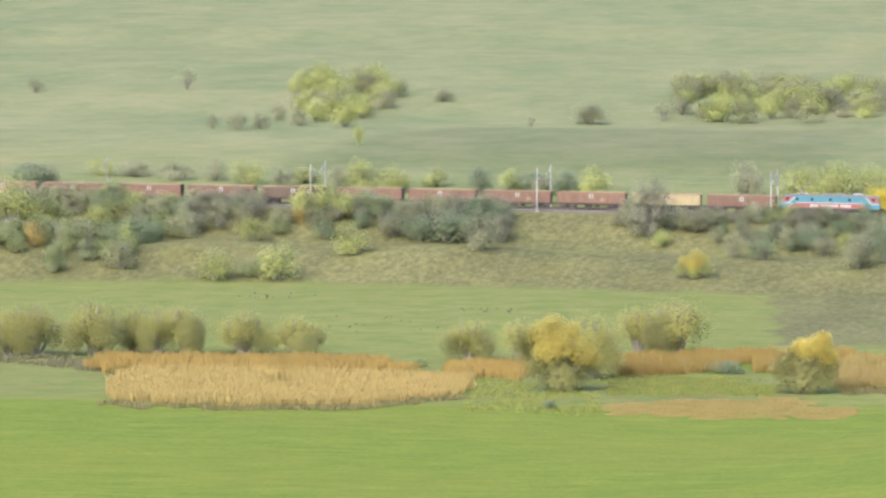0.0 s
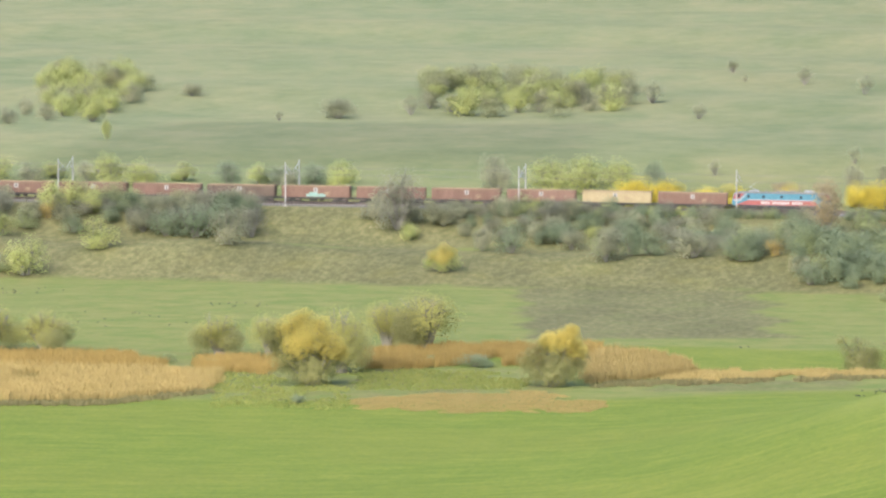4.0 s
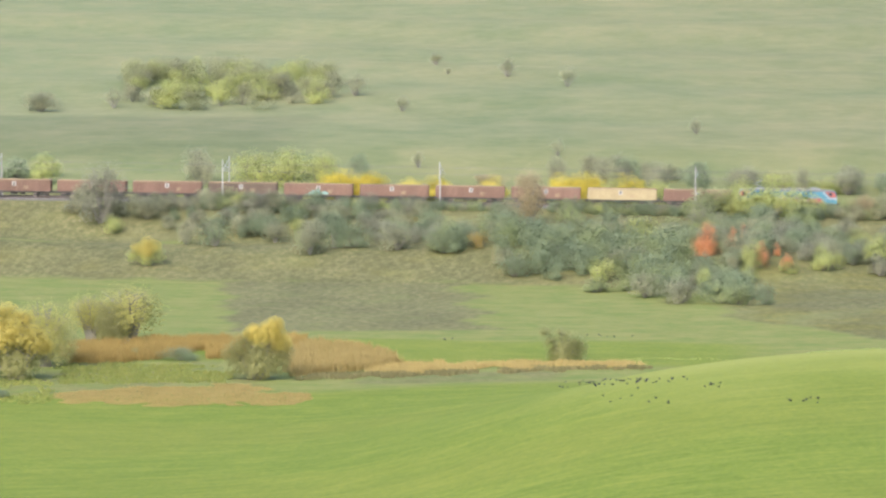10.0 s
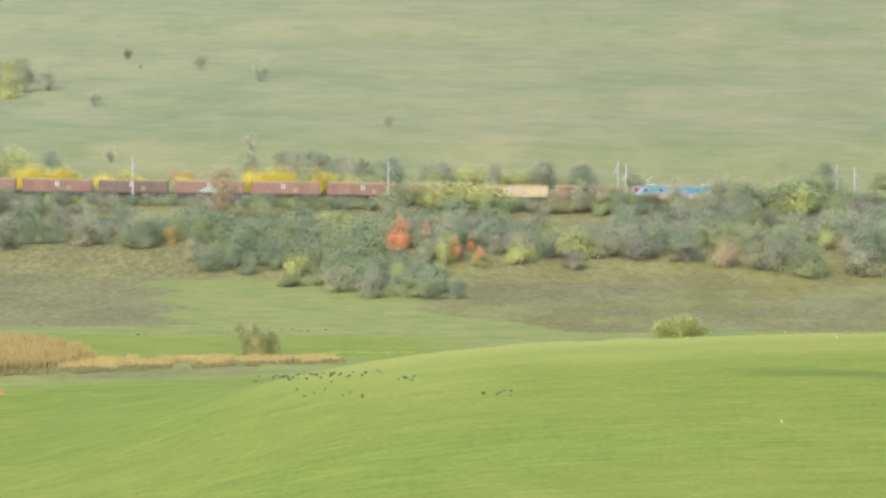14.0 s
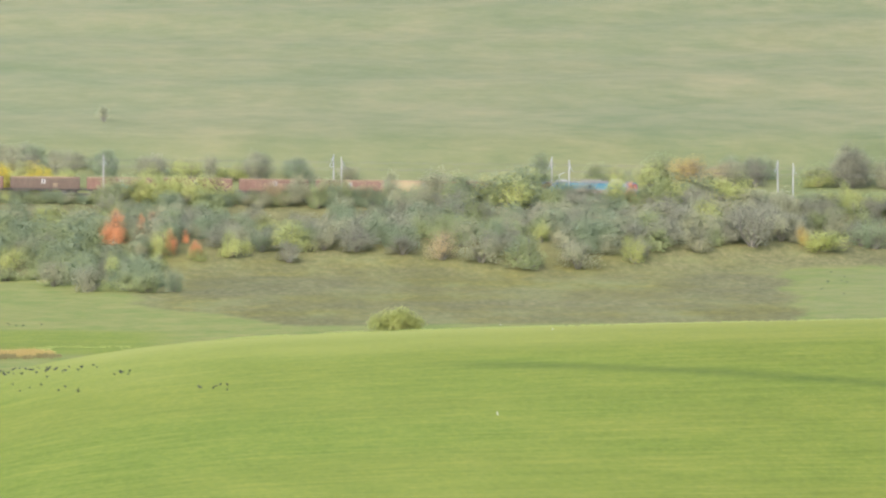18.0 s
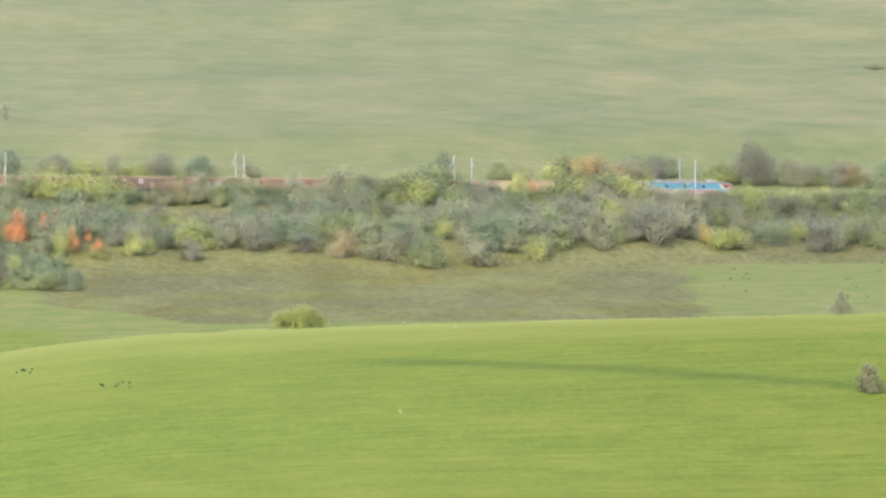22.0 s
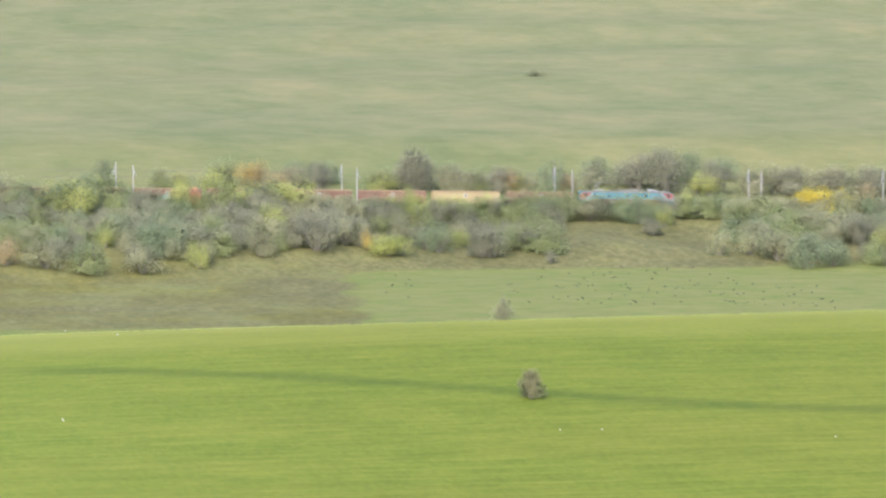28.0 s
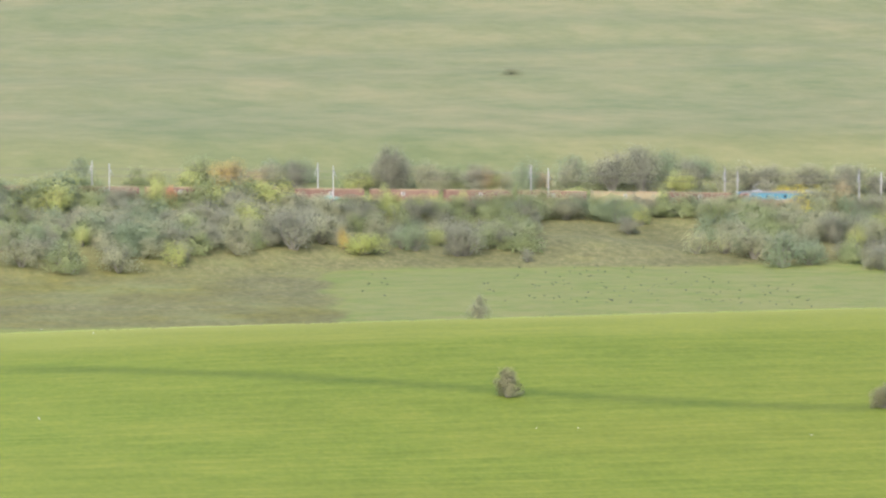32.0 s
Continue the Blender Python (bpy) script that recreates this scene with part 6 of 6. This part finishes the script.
def crow(x, y, turn):
    if CROW:
        return copy_thing(CROW[0], pose(x, y, ground_z(x, y), 0, 0, turn))
    ob = tagged(new("crow"), "black crow feeding on the green meadow", "bird", group="flock of crows")
    data = crow_parts()
    part("body", data["body"], FEATHER, ob)
    head = part("head", data["head"], FEATHER, ob)
    part("beak", data["beak"], BEAK, head, "grey beak")
    part("tail", data["tail"], FEATHER, ob)
    for s in (-0.04, 0.04):
        part("leg", data["leg"], BEAK, ob).location = (0, s, 0)
    ob.matrix_basis = pose(x, y, ground_z(x, y), 0, 0, turn) @ Matrix.Scale(0.7, 4)
    CROW.append(ob)
    return ob


def stone(x, y, turn):
    """A pale field stone."""
    bm = bmesh.new()
    bmesh.ops.create_icosphere(bm, subdivisions=2, radius=0.09)
    for v in bm.verts:
        v.co *= 1 + 0.35 * noise.noise(v.co * 5 + Vector((x, y, 0)))
        v.co.z *= 0.7
    ob = new("stone", bm_to(bm, "stone"))
    ob.data.materials.append(STONE)
    ob.matrix_basis = pose(x, y, ground_z(x, y) + 0.07, 0, 0, turn)
    return tagged(ob, "small white limestone lying in the grass", "stone", group="field stones")


crow(-6.4, 565.9, 43)
crow(-9.3, 572.6, 259)
crow(-14.2, 684.2, 253)
crow(-2.4, 560.9, 248)
crow(-15.1, 689.3, 136)
crow(-9.1, 571.1, 58)
crow(-17.9, 675.1, 197)
crow(-10.9, 581.0, 173)
crow(-0.7, 558.3, 106)
crow(-17.4, 687.1, 19)
crow(-3.8, 564.6, 296)
crow(-15.4, 681.5, 218)
crow(-11.4, 581.9, 49)
crow(-14.0, 685.7, 329)
crow(-8.8, 578.3, 76)
crow(-10.2, 575.9, 259)
crow(-8.0, 573.6, 6)
crow(-2.4, 562.1, 17)
crow(-17.4, 673.8, 89)
crow(-17.5, 672.9, 13)
crow(-2.8, 559.3, 153)
crow(-7.4, 567.1, 291)
crow(-15.5, 686.3, 209)
crow(-10.6, 593.7, 35)
crow(-7.2, 573.7, 266)
crow(-16.8, 673.2, 249)
crow(-1.1, 561.4, 8)
crow(-11.5, 584.8, 61)
crow(-11.2, 578.2, 1)
crow(-8.9, 581.0, 316)
crow(-7.5, 567.3, 296)
crow(-9.7, 589.0, 102)
crow(-8.2, 574.3, 79)
crow(-6.0, 571.1, 231)
crow(-6.2, 567.9, 46)
crow(-8.4, 576.3, 184)
crow(-7.5, 576.1, 108)
crow(-6.3, 567.3, 11)
crow(-5.3, 565.6, 307)
crow(-6.4, 571.3, 117)
crow(-7.9, 574.4, 266)
crow(-14.6, 685.3, 40)
crow(-4.5, 560.7, 114)
crow(-14.0, 688.3, 189)
crow(-6.1, 569.2, 154)
crow(-4.2, 561.5, 151)
crow(-13.6, 687.6, 193)
crow(-5.2, 567.0, 148)
crow(-14.3, 686.7, 353)
crow(-5.4, 565.1, 185)
crow(-10.8, 581.6, 259)
crow(-12.1, 693.4, 138)
crow(-4.1, 546.1, 140)
crow(-9.1, 551.4, 137)
crow(-2.7, 539.9, 210)
crow(-6.8, 552.6, 234)
crow(-4.8, 544.0, 305)
crow(-10.0, 559.2, 54)
crow(-8.0, 552.2, 290)
crow(-2.7, 541.5, 70)
crow(-6.2, 558.7, 235)
crow(2.7, 547.2, 47)
crow(2.1, 550.0, 334)
crow(1.9, 551.3, 70)
crow(1.2, 549.3, 118)
crow(1.8, 550.5, 151)
crow(2.9, 550.3, 58)
crow(1.9, 550.0, 80)
crow(10.0, 530.5, 220)
crow(10.2, 529.5, 42)
crow(12.3, 530.7, 26)
crow(12.9, 526.3, 90)
crow(11.8, 529.7, 124)
crow(11.5, 528.5, 42)
crow(13.0, 530.1, 167)
crow(-167.3, 855.6, 355)
crow(-166.5, 853.4, 212)
crow(-169.4, 852.2, 190)
crow(-158.7, 855.8, 187)
crow(-163.6, 859.3, 136)
crow(-170.0, 859.4, 141)
crow(-164.7, 848.9, 273)
crow(-167.6, 850.8, 291)
crow(-162.3, 851.0, 331)
crow(-168.0, 849.9, 259)
crow(-171.2, 851.8, 318)
crow(-163.0, 861.7, 94)
crow(-166.0, 849.1, 217)
crow(-166.0, 850.0, 190)
crow(-144.2, 790.6, 335)
crow(-134.6, 802.3, 52)
crow(-138.3, 807.4, 120)
crow(-144.0, 785.2, 219)
crow(-140.9, 790.1, 19)
crow(-126.9, 791.0, 333)
crow(-133.0, 801.0, 187)
crow(-137.2, 807.4, 71)
crow(-128.9, 786.5, 147)
crow(-138.5, 783.0, 148)
crow(-146.5, 809.5, 334)
crow(-138.1, 808.7, 55)
crow(-140.9, 795.9, 196)
crow(-139.3, 794.2, 302)
crow(-120.7, 829.1, 340)
crow(-127.8, 823.8, 129)
crow(-120.1, 823.0, 7)
crow(-118.9, 825.0, 108)
crow(-124.5, 828.8, 65)
crow(-123.1, 829.2, 109)
crow(-123.9, 823.0, 212)
crow(-120.1, 825.0, 264)
crow(-124.1, 822.0, 215)
crow(-125.7, 827.7, 74)
crow(-120.5, 824.1, 177)
crow(-125.6, 828.4, 209)
crow(-128.7, 828.0, 32)
crow(-127.1, 827.3, 28)
crow(166.0, 821.0, 267)
crow(134.7, 801.1, 354)
crow(147.4, 829.4, 335)
crow(169.6, 790.2, 79)
crow(147.4, 805.5, 42)
crow(169.3, 796.8, 281)
crow(169.6, 795.0, 186)
crow(161.1, 812.2, 113)
crow(146.1, 793.8, 284)
crow(143.1, 803.1, 305)
crow(152.5, 828.1, 136)
crow(138.8, 820.9, 292)
crow(154.6, 797.2, 161)
crow(170.6, 827.6, 197)
crow(170.3, 795.4, 210)
crow(155.2, 809.2, 102)
crow(176.0, 832.5, 310)
crow(147.2, 803.4, 297)
crow(158.2, 813.4, 41)
crow(142.9, 807.0, 38)
crow(160.7, 817.6, 160)
crow(156.6, 792.1, 140)
crow(171.3, 791.6, 244)
crow(161.7, 822.0, 276)
crow(171.8, 830.5, 260)
crow(173.9, 809.3, 342)
crow(175.1, 809.8, 356)
crow(175.1, 817.8, 150)
crow(173.5, 805.0, 228)
crow(146.0, 801.7, 182)
crow(138.8, 817.5, 140)
crow(152.9, 792.7, 241)
crow(167.0, 824.3, 280)
crow(181.0, 830.3, 149)
crow(147.3, 826.2, 248)
crow(147.8, 825.6, 127)
crow(138.2, 819.9, 61)
crow(159.6, 831.7, 48)
crow(152.1, 819.0, 54)
crow(161.7, 795.4, 217)
crow(137.5, 798.7, 14)
crow(148.6, 795.4, 343)
crow(163.0, 806.7, 194)
crow(164.0, 814.2, 64)
crow(167.4, 822.2, 102)
crow(157.2, 804.1, 76)
crow(154.4, 798.2, 170)
crow(148.3, 799.5, 258)
crow(170.3, 814.0, 153)
crow(158.1, 828.6, 78)
crow(173.6, 825.6, 75)
crow(171.0, 808.5, 45)
crow(150.9, 830.8, 226)
crow(153.6, 812.1, 119)
crow(172.1, 793.2, 296)
crow(133.9, 796.4, 185)
crow(151.3, 802.2, 359)
crow(165.0, 825.0, 33)
crow(178.4, 830.7, 8)
crow(154.3, 795.3, 163)
crow(157.4, 795.3, 257)
crow(153.7, 830.1, 328)
crow(158.2, 820.6, 321)
crow(140.7, 834.5, 208)
crow(158.3, 823.1, 29)
crow(171.7, 809.8, 270)
crow(145.4, 807.1, 324)
crow(152.0, 833.3, 138)
crow(139.9, 833.7, 312)
crow(150.6, 827.7, 278)
crow(173.6, 794.7, 265)
crow(179.1, 812.9, 342)
crow(185.6, 792.0, 349)
crow(181.4, 804.1, 314)
crow(181.6, 785.3, 321)
crow(183.6, 821.4, 132)
crow(190.8, 824.9, 147)
crow(184.0, 825.6, 239)
crow(183.8, 781.4, 320)
crow(186.1, 815.6, 7)
crow(175.6, 797.5, 25)
crow(185.9, 798.9, 323)
crow(183.0, 807.7, 289)
crow(179.3, 791.3, 207)
crow(185.1, 798.0, 217)
crow(183.0, 807.2, 165)
crow(177.0, 788.4, 279)
crow(174.1, 789.0, 341)
crow(177.6, 814.9, 81)
crow(182.3, 809.6, 256)
crow(186.7, 810.8, 214)
crow(186.1, 822.4, 318)
crow(185.5, 798.3, 88)
crow(182.3, 790.7, 97)
crow(186.5, 794.6, 292)
crow(179.1, 785.8, 64)
crow(161.7, 867.7, 247)
crow(179.3, 837.6, 312)
crow(166.1, 842.1, 333)
crow(148.5, 850.1, 25)
crow(162.2, 859.3, 140)
crow(154.2, 837.7, 292)
crow(154.9, 845.0, 4)
crow(154.6, 857.3, 188)
crow(160.6, 846.9, 171)
crow(158.0, 852.3, 68)
crow(164.4, 859.8, 270)
crow(169.2, 854.3, 120)
crow(166.4, 870.3, 4)
crow(171.8, 837.6, 333)
crow(146.8, 843.7, 243)
crow(173.1, 864.2, 226)
crow(160.0, 845.6, 347)
crow(178.6, 868.6, 179)
crow(169.6, 857.4, 157)
crow(169.4, 863.1, 158)
crow(173.8, 866.9, 282)
crow(179.4, 842.3, 346)
crow(164.8, 856.2, 178)
crow(161.0, 846.6, 261)
crow(159.0, 858.3, 194)
crow(166.2, 871.4, 126)
crow(181.6, 867.0, 273)
crow(152.3, 870.1, 4)
crow(178.4, 852.9, 105)
crow(159.6, 851.5, 161)
crow(123.5, 839.7, 134)
crow(125.3, 848.6, 206)
crow(117.8, 823.0, 9)
crow(120.8, 837.4, 110)
crow(120.1, 813.3, 314)
crow(119.9, 812.9, 91)
crow(121.2, 838.8, 209)
crow(123.9, 836.1, 14)
crow(124.6, 858.9, 354)
crow(-12.0, 762.3, 221)
crow(-16.1, 764.8, 145)
crow(-9.3, 764.3, 211)
crow(-14.4, 765.1, 294)
crow(-13.1, 762.1, 66)
crow(-14.1, 763.4, 264)
crow(-37.2, 754.6, 163)
crow(-37.4, 755.0, 83)
crow(-36.2, 755.9, 240)


stone(39.2, 501.1, 315)
stone(86.6, 485.1, 111)
stone(90.7, 484.7, 269)
stone(112.2, 476.7, 280)
stone(39.2, 499.9, 50)
stone(-276.7, 1138.1, 81)
stone(50.6, 567.3, 95)
stone(59.8, 758.2, 85)


motions()
